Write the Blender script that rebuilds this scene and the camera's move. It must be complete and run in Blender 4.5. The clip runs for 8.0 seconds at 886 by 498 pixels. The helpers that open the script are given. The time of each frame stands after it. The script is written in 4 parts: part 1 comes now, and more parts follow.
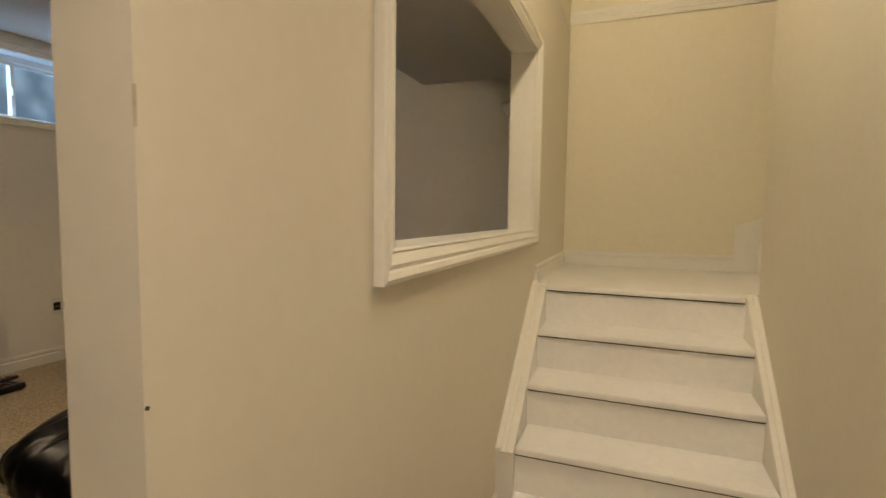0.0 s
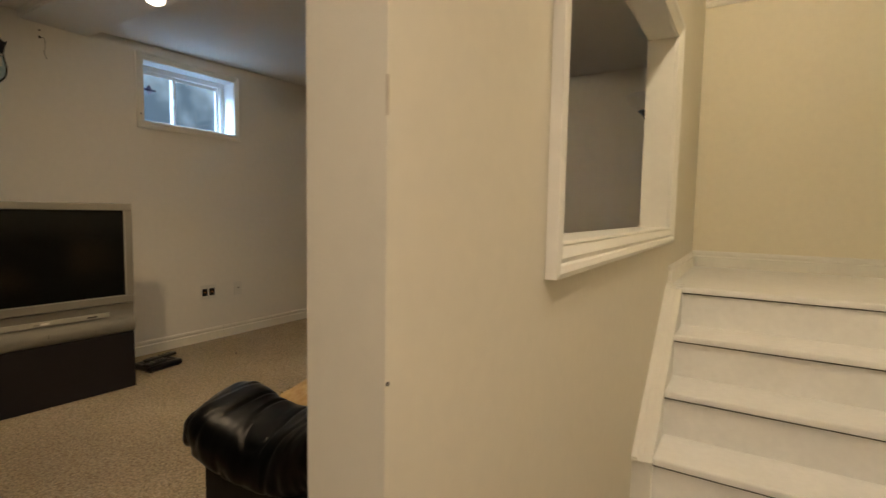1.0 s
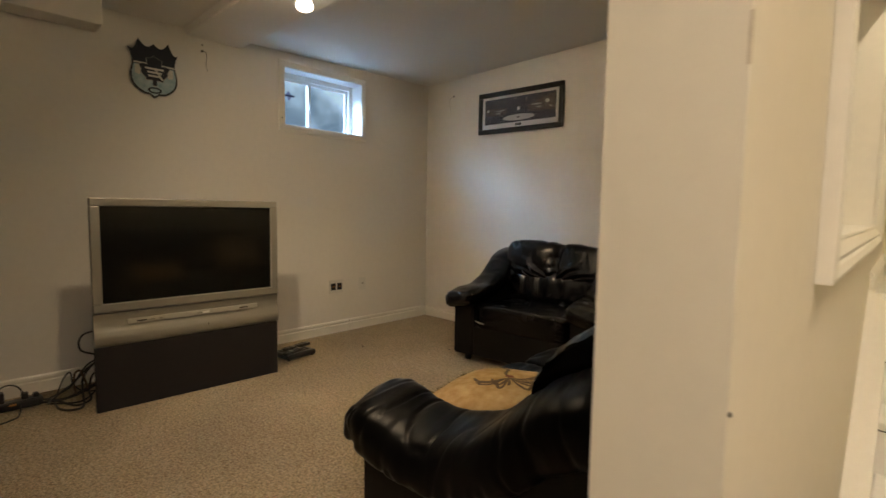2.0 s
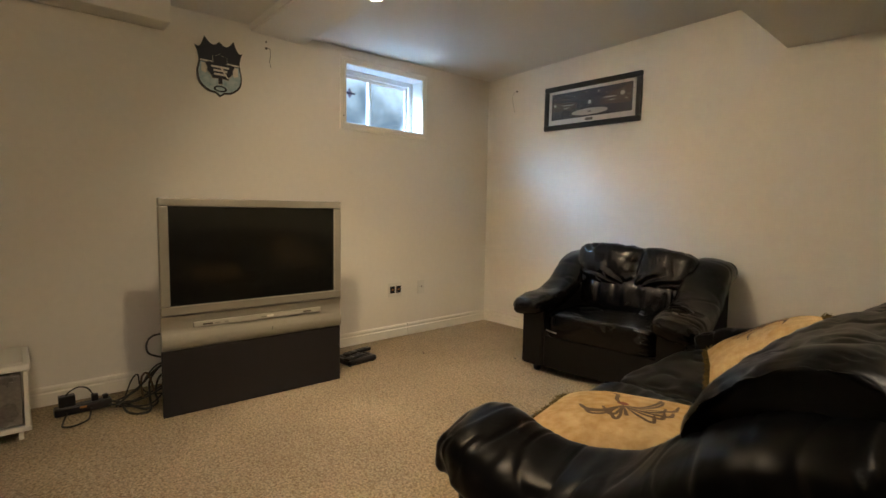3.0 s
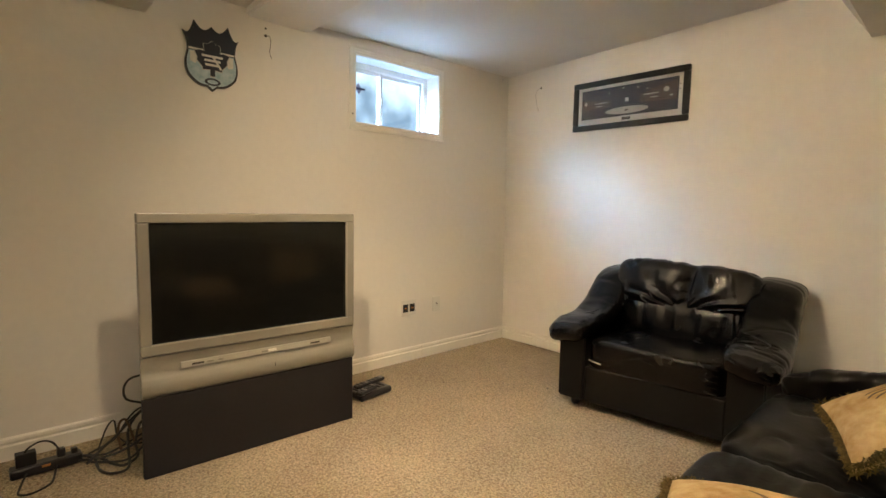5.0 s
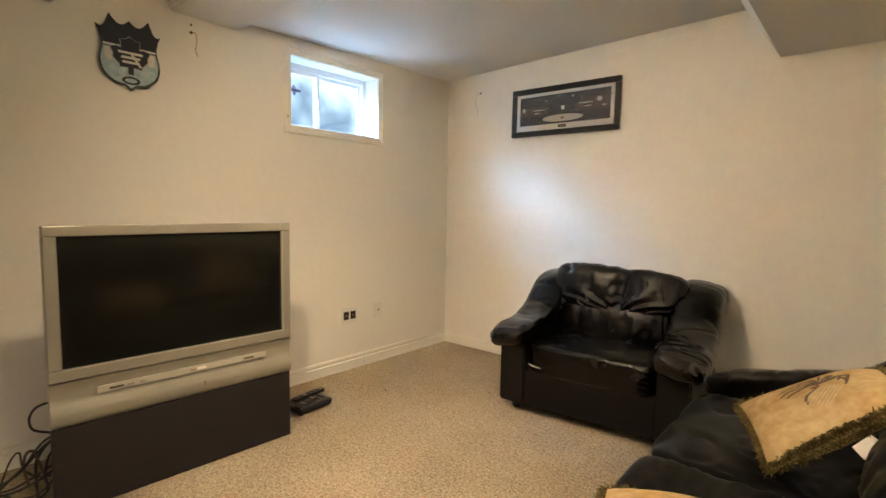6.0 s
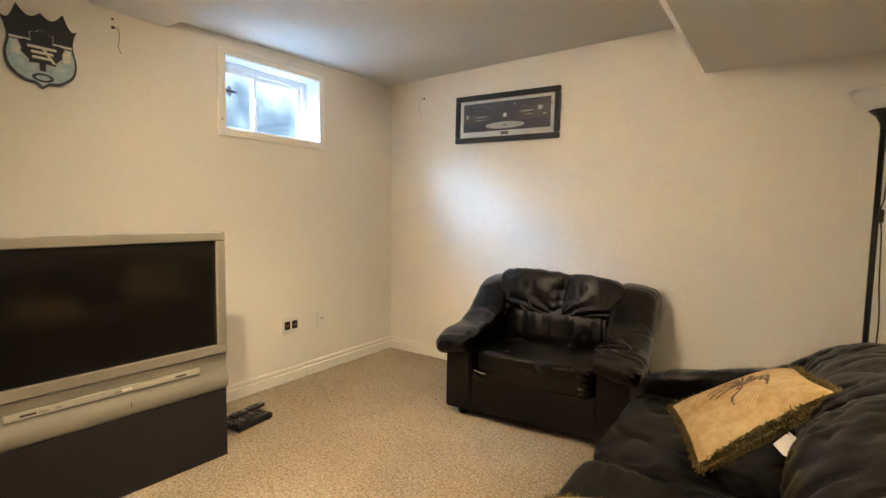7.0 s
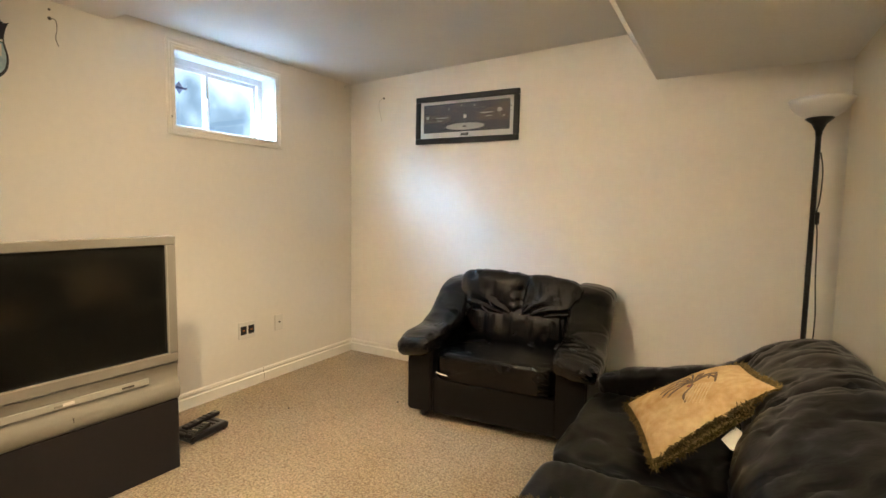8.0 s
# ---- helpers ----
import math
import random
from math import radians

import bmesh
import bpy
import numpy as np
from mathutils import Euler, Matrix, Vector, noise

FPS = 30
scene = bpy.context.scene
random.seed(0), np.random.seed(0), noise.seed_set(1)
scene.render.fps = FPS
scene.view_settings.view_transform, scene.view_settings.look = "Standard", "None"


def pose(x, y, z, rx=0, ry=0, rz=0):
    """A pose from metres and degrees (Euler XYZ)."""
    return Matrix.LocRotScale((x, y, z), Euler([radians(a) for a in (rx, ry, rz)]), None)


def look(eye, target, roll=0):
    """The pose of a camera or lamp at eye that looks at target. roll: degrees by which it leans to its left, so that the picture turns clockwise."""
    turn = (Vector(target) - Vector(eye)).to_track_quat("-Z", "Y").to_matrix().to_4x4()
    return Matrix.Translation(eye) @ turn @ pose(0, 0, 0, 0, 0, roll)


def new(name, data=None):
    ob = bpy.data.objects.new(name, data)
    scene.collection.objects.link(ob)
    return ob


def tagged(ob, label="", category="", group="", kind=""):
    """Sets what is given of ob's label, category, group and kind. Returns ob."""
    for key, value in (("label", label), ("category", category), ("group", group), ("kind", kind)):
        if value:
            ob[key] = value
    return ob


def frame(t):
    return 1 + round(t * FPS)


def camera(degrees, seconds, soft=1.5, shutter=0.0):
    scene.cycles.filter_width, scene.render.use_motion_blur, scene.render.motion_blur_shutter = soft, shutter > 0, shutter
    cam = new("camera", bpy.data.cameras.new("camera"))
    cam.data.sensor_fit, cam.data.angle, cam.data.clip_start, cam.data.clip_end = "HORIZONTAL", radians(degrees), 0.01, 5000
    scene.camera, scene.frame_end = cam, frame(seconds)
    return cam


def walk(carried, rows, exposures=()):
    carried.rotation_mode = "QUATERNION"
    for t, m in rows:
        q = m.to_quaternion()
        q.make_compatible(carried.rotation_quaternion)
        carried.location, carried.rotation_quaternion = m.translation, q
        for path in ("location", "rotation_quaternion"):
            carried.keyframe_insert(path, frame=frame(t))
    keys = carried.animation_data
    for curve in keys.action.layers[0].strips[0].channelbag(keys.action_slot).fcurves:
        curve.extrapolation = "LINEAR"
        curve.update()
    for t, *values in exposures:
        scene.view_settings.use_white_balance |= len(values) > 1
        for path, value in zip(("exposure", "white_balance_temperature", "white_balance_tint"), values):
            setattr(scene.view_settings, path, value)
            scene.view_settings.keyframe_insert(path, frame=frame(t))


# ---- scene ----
cam = camera(84.2, 8.0, shutter=0.3)
PATH = [
    (0, (-0.454, 0.297, 1.145), (-1.171, 2.159, 0.998), 0.8),
    (0.5, (-0.499, 0.27, 1.135), (-1.381, 2.058, 0.985), 0.9),
    (1, (-0.584, 0.241, 1.128), (-1.642, 1.932, 0.974), 1.0),
    (1.5, (-0.675, 0.216, 1.115), (-1.906, 1.784, 0.957), 1.0),
    (2, (-0.8, 0.196, 1.109), (-2.171, 1.643, 0.947), 0.9),
    (2.2, (-0.85, 0.188, 1.106), (-2.263, 1.594, 0.942), 0.9),
    (3.5, (-1.209, 0.239, 1.107), (-2.706, 1.555, 0.945), 0.9),
    (4, (-1.365, 0.275, 1.136), (-2.859, 1.593, 0.968), 0.9),
    (5.5, (-1.530, 0.369, 1.199), (-2.946, 1.771, 1.038), 0.9),
    (6, (-1.528, 0.380, 1.230), (-2.834, 1.885, 1.062), 0.9),
    (6.5, (-1.531, 0.393, 1.249), (-2.733, 1.983, 1.086), 0.9),
    (7, (-1.541, 0.399, 1.266), (-2.671, 2.041, 1.106), 0.9),
    (7.5, (-1.544, 0.403, 1.280), (-2.612, 2.087, 1.116), 0.9),
    (8, (-1.544, 0.409, 1.288), (-2.541, 2.135, 1.123), 0.9),
]
EXPOSURES = [(0, -0.82), (1.0, -0.80), (2.0, -0.48), (3.5, 0.22), (5.5, 0.60), (8, 0.74)]
walk(cam, [(t, look(eye, target, roll)) for t, eye, target, roll in PATH], EXPOSURES)

# ---- world and lights ----
world = bpy.data.worlds.new("world")
scene.world = world
world.use_nodes = True
wn = world.node_tree
sky = wn.nodes.new("ShaderNodeTexSky")
sky.sky_type = "NISHITA"
sky.sun_disc = False
sky.sun_elevation, sky.sun_rotation = radians(35), radians(200)
wn.links.new(sky.outputs[0], wn.nodes["Background"].inputs[0])
wn.nodes["Background"].inputs[1].default_value = 0.12

WARM = (1.0, 0.755, 0.47)


def lamp(name, kind, place, energy, colour, radius=0.04, size=None, blend=1.0, target=None):
    data = bpy.data.lights.new(name, kind)
    data.energy, data.color = energy, colour
    data.shadow_soft_size = radius
    if kind == "SPOT":
        data.spot_size, data.spot_blend = radians(size), blend
    ob = new(name, data)
    ob.matrix_world = look(place, target or (place[0], place[1] + 0.001, place[2] - 1))
    return ob


ROOM_BULB = (-3.22, 1.645, 2.185)
CENTRE_BULB = (-2.74, 0.90, 2.255)
LEFT_FILL_BULB = (-1.82, -1.62, 2.255)
HALL_BULB = (-0.30, -0.10, 2.285)
# no fixture here: point of an added fill for the steps
STAIR_FILL = (-0.36, 1.50, 2.75)
lamp("room_light", "SPOT", (ROOM_BULB[0], ROOM_BULB[1], ROOM_BULB[2] - 0.045), 44, WARM, 0.05, 84, 0.7, (-3.50, 2.42, 0))
lamp("centre_light", "SPOT", (CENTRE_BULB[0], CENTRE_BULB[1], CENTRE_BULB[2] - 0.045), 132, WARM, 0.05, 154, 1.0, (-3.00, 2.70, 0.45))
# weak fill added behind the viewpoint, no such lamp known
lamp("left_fill_light", "SPOT", (LEFT_FILL_BULB[0], LEFT_FILL_BULB[1], LEFT_FILL_BULB[2] - 0.045), 4, WARM, 0.05, 168)
lamp("hall_light", "SPOT", (HALL_BULB[0], HALL_BULB[1], HALL_BULB[2] - 0.045), 172, (1.0, 0.82, 0.64), 0.05, 172)
# unseen fill added to brighten the steps and stairwell
lamp("stair_fill_light", "POINT", STAIR_FILL, 74, (1.0, 0.85, 0.64), 0.08)


# open sky above the basement window
data = bpy.data.lights.new("sky_light", "AREA")
data.shape, data.size, data.size_y, data.energy, data.color = "RECTANGLE", 6.0, 2.8, 4700, (0.42, 0.68, 1.0)
sky_light = new("sky_light", data)
sky_light.matrix_world = look((-6.9, 0.4, 4.2), (-4.5, 2.4, 1.9))



# ---- materials ----
def material(name, colour, rough=0.6, metal=0.0, vary=0.06, scale=3.0, fine=60.0, bump=0.0, bump_scale=200.0,
             second=None, detail=4.0, spec=0.5, coat=0.0):
    """Two scales of colour variation, roughness variation and a fine relief."""
    m = bpy.data.materials.new(name)
    m.use_nodes = True
    t = m.node_tree
    b = t.nodes["Principled BSDF"]
    tc = t.nodes.new("ShaderNodeTexCoord")
    n1 = t.nodes.new("ShaderNodeTexNoise")
    n2 = t.nodes.new("ShaderNodeTexNoise")
    for n, sc in ((n1, scale), (n2, fine)):
        n.inputs["Scale"].default_value = sc
        n.inputs["Detail"].default_value = detail
        t.links.new(tc.outputs["Object"], n.inputs["Vector"])
    mix = t.nodes.new("ShaderNodeMix")
    mix.data_type = "RGBA"
    add = t.nodes.new("ShaderNodeMath")
    add.operation = "ADD"
    half = t.nodes.new("ShaderNodeMath")
    half.operation = "MULTIPLY"
    half.inputs[1].default_value = 0.5
    t.links.new(n1.outputs["Fac"], add.inputs[0])
    t.links.new(n2.outputs["Fac"], add.inputs[1])
    t.links.new(add.outputs[0], half.inputs[0])
    ramp = t.nodes.new("ShaderNodeMapRange")
    ramp.inputs["From Min"].default_value, ramp.inputs["From Max"].default_value = 0.3, 0.7
    t.links.new(half.outputs[0], ramp.inputs["Value"])
    t.links.new(ramp.outputs[0], mix.inputs["Factor"])
    low = second or [c * (1 - vary) for c in colour]
    high = colour if second else [min(1, c * (1 + vary)) for c in colour]
    mix.inputs["A"].default_value = (*low, 1)
    mix.inputs["B"].default_value = (*high, 1)
    t.links.new(mix.outputs["Result"], b.inputs["Base Color"])
    b.inputs["Metallic"].default_value = metal
    b.inputs["Specular IOR Level"].default_value = spec
    b.inputs["Coat Weight"].default_value = coat
    r = t.nodes.new("ShaderNodeMapRange")
    r.inputs["To Min"].default_value, r.inputs["To Max"].default_value = max(0.02, rough - 0.08), min(1, rough + 0.08)
    t.links.new(n1.outputs["Fac"], r.inputs["Value"])
    t.links.new(r.outputs[0], b.inputs["Roughness"])
    if bump:
        n3 = t.nodes.new("ShaderNodeTexNoise")
        n3.inputs["Scale"].default_value = bump_scale
        n3.inputs["Detail"].default_value = 3
        t.links.new(tc.outputs["Object"], n3.inputs["Vector"])
        bp = t.nodes.new("ShaderNodeBump")
        bp.inputs["Strength"].default_value = bump
        bp.inputs["Distance"].default_value = 0.004
        t.links.new(n3.outputs["Fac"], bp.inputs["Height"])
        t.links.new(bp.outputs[0], b.inputs["Normal"])
    return m


def carpet_material():
    m = bpy.data.materials.new("berber_carpet")
    m.use_nodes = True
    t = m.node_tree
    b = t.nodes["Principled BSDF"]
    tc = t.nodes.new("ShaderNodeTexCoord")
    v = t.nodes.new("ShaderNodeTexVoronoi")
    v.inputs["Scale"].default_value = 125
    n0 = t.nodes.new("ShaderNodeTexNoise")
    n0.inputs["Scale"].default_value = 1.3
    n0.inputs["Detail"].default_value = 5
    n1 = t.nodes.new("ShaderNodeTexNoise")
    n1.inputs["Scale"].default_value = 75
    n1.inputs["Detail"].default_value = 5
    n1.inputs["Roughness"].default_value = 0.7
    for n in (v, n0, n1):
        t.links.new(tc.outputs["Object"], n.inputs["Vector"])
    ramp = t.nodes.new("ShaderNodeValToRGB")
    e = ramp.color_ramp.elements
    e[0].position, e[0].color = 0.27, (0.24, 0.17, 0.10, 1)
    e[1].position, e[1].color = 0.70, (0.66, 0.565, 0.42, 1)
    mid = ramp.color_ramp.elements.new(0.47)
    mid.color = (0.48, 0.38, 0.26, 1)
    t.links.new(n1.outputs["Fac"], ramp.inputs[0])
    loop = t.nodes.new("ShaderNodeMix")
    loop.data_type, loop.blend_type = "RGBA", "MULTIPLY"
    loop.inputs["Factor"].default_value = 0.6
    sep = t.nodes.new("ShaderNodeMapRange")
    sep.inputs["From Min"].default_value, sep.inputs["From Max"].default_value = 0.0, 0.75
    sep.inputs["To Min"].default_value, sep.inputs["To Max"].default_value = 1.15, 0.35
    t.links.new(v.outputs["Distance"], sep.inputs["Value"])
    t.links.new(ramp.outputs[0], loop.inputs["A"])
    t.links.new(sep.outputs[0], loop.inputs["B"])
    soil = t.nodes.new("ShaderNodeMix")
    soil.data_type, soil.blend_type = "RGBA", "MULTIPLY"
    sr = t.nodes.new("ShaderNodeMapRange")
    sr.inputs["From Min"].default_value, sr.inputs["From Max"].default_value = 0.35, 0.65
    sr.inputs["To Min"].default_value, sr.inputs["To Max"].default_value = 0.82, 1.06
    t.links.new(n0.outputs["Fac"], sr.inputs["Value"])
    soil.inputs["Factor"].default_value = 1.0
    t.links.new(loop.outputs["Result"], soil.inputs["A"])
    t.links.new(sr.outputs[0], soil.inputs["B"])
    t.links.new(soil.outputs["Result"], b.inputs["Base Color"])
    b.inputs["Roughness"].default_value = 0.95
    b.inputs["Specular IOR Level"].default_value = 0.1
    bp = t.nodes.new("ShaderNodeBump")
    bp.inputs["Strength"].default_value = 0.8
    bp.inputs["Distance"].default_value = 0.006
    bp.invert = True
    t.links.new(v.outputs["Distance"], bp.inputs["Height"])
    t.links.new(bp.outputs[0], b.inputs["Normal"])
    return m


def leather_material(name, rough, colour, spec, crease_depth):
    m = bpy.data.materials.new(name)
    m.use_nodes = True
    t = m.node_tree
    b = t.nodes["Principled BSDF"]
    tc = t.nodes.new("ShaderNodeTexCoord")
    big = t.nodes.new("ShaderNodeTexNoise")
    big.inputs["Scale"].default_value = 7
    big.inputs["Detail"].default_value = 6
    big.inputs["Distortion"].default_value = 1.2
    crease = t.nodes.new("ShaderNodeTexNoise")
    crease.inputs["Distortion"].default_value = 0.8
    crease.inputs["Scale"].default_value = 22
    crease.inputs["Detail"].default_value = 5
    grain = t.nodes.new("ShaderNodeTexVoronoi")
    grain.inputs["Scale"].default_value = 420
    for n in (big, crease, grain):
        t.links.new(tc.outputs["Object"], n.inputs["Vector"])
    mix = t.nodes.new("ShaderNodeMix")
    mix.data_type = "RGBA"
    mix.inputs["A"].default_value = (*[c * 0.75 for c in colour], 1)
    mix.inputs["B"].default_value = (*[c * 1.25 for c in colour], 1)
    t.links.new(big.outputs["Fac"], mix.inputs["Factor"])
    t.links.new(mix.outputs["Result"], b.inputs["Base Color"])
    rr = t.nodes.new("ShaderNodeMapRange")
    rr.inputs["To Min"].default_value, rr.inputs["To Max"].default_value = rough - 0.04, rough + 0.06
    t.links.new(big.outputs["Fac"], rr.inputs["Value"])
    t.links.new(rr.outputs[0], b.inputs["Roughness"])
    b.inputs["Specular IOR Level"].default_value = spec
    b1 = t.nodes.new("ShaderNodeBump")
    b1.inputs["Strength"].default_value, b1.inputs["Distance"].default_value = crease_depth, 0.005
    b2 = t.nodes.new("ShaderNodeBump")
    b2.inputs["Strength"].default_value, b2.inputs["Distance"].default_value = 0.05, 0.0008
    t.links.new(crease.outputs["Fac"], b1.inputs["Height"])
    t.links.new(grain.outputs["Distance"], b2.inputs["Height"])
    t.links.new(b1.outputs[0], b2.inputs["Normal"])
    t.links.new(b2.outputs[0], b.inputs["Normal"])
    return m


def glass_material(name, tint=(1, 1, 1), rough=0.0):
    m = bpy.data.materials.new(name)
    m.use_nodes = True
    b = m.node_tree.nodes["Principled BSDF"]
    b.inputs["Base Color"].default_value = (*tint, 1)
    b.inputs["Transmission Weight"].default_value = 1
    b.inputs["Roughness"].default_value = rough
    b.inputs["IOR"].default_value = 1.45
    return m


def glow_material(name, colour, strength):
    m = bpy.data.materials.new(name)
    m.use_nodes = True
    b = m.node_tree.nodes["Principled BSDF"]
    b.inputs["Emission Color"].default_value = (*colour, 1)
    b.inputs["Emission Strength"].default_value = strength
    return m


def daylight_material():
    """Bright hazy sky over blurred shrubs, seen through the basement window."""
    m = bpy.data.materials.new("outdoor_daylight")
    m.use_nodes = True
    t = m.node_tree
    t.nodes.clear()
    out = t.nodes.new("ShaderNodeOutputMaterial")
    em = t.nodes.new("ShaderNodeEmission")
    tc = t.nodes.new("ShaderNodeTexCoord")
    n = t.nodes.new("ShaderNodeTexNoise")
    n.inputs["Scale"].default_value = 2.2
    n.inputs["Detail"].default_value = 6
    xyz = t.nodes.new("ShaderNodeSeparateXYZ")
    t.links.new(tc.outputs["Object"], n.inputs["Vector"])
    t.links.new(tc.outputs["Object"], xyz.inputs[0])
    add = t.nodes.new("ShaderNodeMath")
    add.operation = "MULTIPLY_ADD"
    add.inputs[1].default_value = 1.6
    t.links.new(n.outputs["Fac"], add.inputs[0])
    t.links.new(xyz.outputs["Z"], add.inputs[2])
    ramp = t.nodes.new("ShaderNodeMapRange")
    ramp.inputs["From Min"].default_value, ramp.inputs["From Max"].default_value = 3.2, 3.95
    t.links.new(add.outputs[0], ramp.inputs["Value"])
    mix = t.nodes.new("ShaderNodeMix")
    mix.data_type = "RGBA"
    mix.inputs["A"].default_value = (0.17, 0.26, 0.36, 1)
    mix.inputs["B"].default_value = (0.60, 0.82, 1.0, 1)
    t.links.new(ramp.outputs[0], mix.inputs["Factor"])
    t.links.new(mix.outputs["Result"], em.inputs["Color"])
    em.inputs["Strength"].default_value = 1.35
    t.links.new(em.outputs[0], out.inputs[0])
    return m


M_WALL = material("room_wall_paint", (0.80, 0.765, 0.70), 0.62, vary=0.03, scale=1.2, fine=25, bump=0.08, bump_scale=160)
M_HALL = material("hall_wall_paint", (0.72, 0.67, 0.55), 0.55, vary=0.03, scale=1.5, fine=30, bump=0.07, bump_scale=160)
M_STAIRWALL = material("stair_wall_paint", (0.80, 0.735, 0.565), 0.55, vary=0.03, scale=1.5, fine=30, bump=0.07, bump_scale=160)
M_CEIL = material("stippled_ceiling_paint", (0.85, 0.83, 0.79), 0.85, vary=0.04, scale=2, fine=90, bump=0.5, bump_scale=130)
M_TRIM = material("white_trim_paint", (0.82, 0.79, 0.71), 0.38, vary=0.03, scale=4, fine=40, bump=0.06, bump_scale=90)
M_STEP = material("white_painted_stair_wood", (0.88, 0.86, 0.82), 0.45, vary=0.05, scale=5, fine=35, bump=0.10, bump_scale=60)
M_GROOVE = material("dark_gap_and_nosing_shade", (0.06, 0.05, 0.04), 0.9)
M_CARPET = carpet_material()
M_LEATHER = leather_material("black_leather", 0.25, (0.0030, 0.0028, 0.0032), 0.30, 0.20)
M_LEATHER_WORN = leather_material("worn_black_leather", 0.29, (0.0022, 0.0021, 0.0023), 0.14, 0.22)
M_LEATHER_FLAT = material("black_leather_panel", (0.0045, 0.0042, 0.0042), 0.5, vary=0.2, scale=4, fine=40, bump=0.08, bump_scale=60, spec=0.22)
M_SILVER = material("silver_plastic", (0.28, 0.264, 0.23), 0.36, metal=0.35, vary=0.05, scale=2, fine=350, bump=0.04, bump_scale=500)
M_SILVER_LIGHT = material("pale_silver_plastic", (0.43, 0.41, 0.36), 0.35, metal=0.2, vary=0.04)
M_TVDARK = material("dark_grey_brown_plastic", (0.013, 0.011, 0.012), 0.6, vary=0.12, scale=3, fine=60, bump=0.06, bump_scale=150, spec=0.3)
M_SCREEN = material("dark_tv_screen", (0.007, 0.007, 0.006), 0.12, vary=0.05, scale=1, spec=0.42)
M_BLACK = material("black_plastic", (0.007, 0.007, 0.008), 0.36, vary=0.2, scale=10)
M_CABLE = material("black_rubber_cable", (0.012, 0.011, 0.010), 0.55, vary=0.2)
M_BLACK_FRAME = material("black_stained_wood", (0.006, 0.0055, 0.0055), 0.34, vary=0.25, scale=12, fine=90, bump=0.1, bump_scale=60)
M_WHITE_PLASTIC = material("white_plastic", (0.74, 0.72, 0.66), 0.4, vary=0.03)
M_VINYL = material("white_vinyl", (0.74, 0.755, 0.77), 0.3, vary=0.02)
M_GLASS = glass_material("window_glass", (0.95, 0.98, 1.0), 0.02)
M_CLEAR = glass_material("picture_glass", (1, 1, 1), 0.0)
M_DRAWER = material("cloudy_translucent_plastic", (0.17, 0.16, 0.15), 0.28, vary=0.3, scale=6)
M_BULB = glow_material("lit_bulb", (1.0, 0.86, 0.62), 14)
M_MAT = material("white_mat_board", (0.90, 0.88, 0.85), 0.8, vary=0.03)
M_SHADE = material("frosted_white_glass", (0.72, 0.70, 0.68), 0.3, vary=0.03)
M_BRASS_DARK = material("dark_metal", (0.02, 0.02, 0.02), 0.3, metal=0.6)
M_PILLOW = material("tan_velour", (0.58, 0.435, 0.235), 0.9, vary=0.3, scale=8, fine=38, bump=0.45, bump_scale=120,
                    second=(0.34, 0.195, 0.065), detail=6.0, spec=0.15)
M_FRINGE = material("olive_brown_fringe", (0.26, 0.19, 0.075), 0.9, vary=0.5, scale=55, fine=160, second=(0.022, 0.022, 0.010), spec=0.1)
M_MOTIF = material("brown_printed_motif", (0.12, 0.075, 0.042), 0.85, vary=0.3, scale=30)
M_MOTIF_PALE = material("pale_printed_motif", (0.52, 0.40, 0.22), 0.85, vary=0.2, scale=30)
M_RUST = material("rust_red_print", (0.20, 0.06, 0.035), 0.85, vary=0.3, scale=40)
M_TAG = material("white_fabric_tag", (0.75, 0.73, 0.68), 0.8)
M_NAVY = material("navy_enamel", (0.006, 0.008, 0.018), 0.55, vary=0.1)
M_ICE = material("pale_blue_print", (0.50, 0.60, 0.62), 0.45, vary=0.25, scale=10, fine=40, second=(0.22, 0.34, 0.40))
M_CREAM = material("cream_print", (0.66, 0.62, 0.54), 0.5, vary=0.15, scale=14)
M_PHOTO = material("dark_arena_photo", (0.034, 0.032, 0.046), 0.5, vary=0.5, scale=14, fine=90, second=(0.008, 0.009, 0.018), detail=8.0)
M_PHOTO_SEATS = material("reddish_brown_print", (0.16, 0.10, 0.08), 0.5, vary=0.5, scale=60, second=(0.02, 0.015, 0.018))
M_PHOTO_HAZE = material("grey_blue_print", (0.16, 0.15, 0.17), 0.5, vary=0.4, scale=50, second=(0.05, 0.05, 0.07))
M_PHOTO_ICE = material("ice_white_print", (0.62, 0.60, 0.55), 0.5, vary=0.1, scale=20)
M_ORANGE = material("orange_label", (0.42, 0.16, 0.03), 0.5)
M_DAY = daylight_material()


# ---- mesh helpers ----
def finish(bm, name, mat, smooth=False):
    bmesh.ops.recalc_face_normals(bm, faces=bm.faces)
    me = bpy.data.meshes.new(name)
    if smooth:
        for f in bm.faces:
            f.smooth = True
    bm.to_mesh(me)
    bm.free()
    me.materials.append(mat)
    return me


def part(name, bm, mat, parent, label="", smooth=False):
    """Links a bmesh as one mesh object under a thing or a part."""
    ob = new(name, finish(bm, name, mat, smooth))
    ob.parent = parent
    if label:
        tagged(ob, label)
    return ob


def thing(name, m, label, category, group=""):
    ob = new(name)
    ob.empty_display_size = 0.1
    ob.matrix_world = m
    return tagged(ob, label, category, group)


def solid(name, bm, mat, label, category, smooth=False, m=None, group=""):
    ob = new(name, finish(bm, name, mat, smooth))
    if m is not None:
        ob.matrix_world = m
    return tagged(ob, label, category, group)


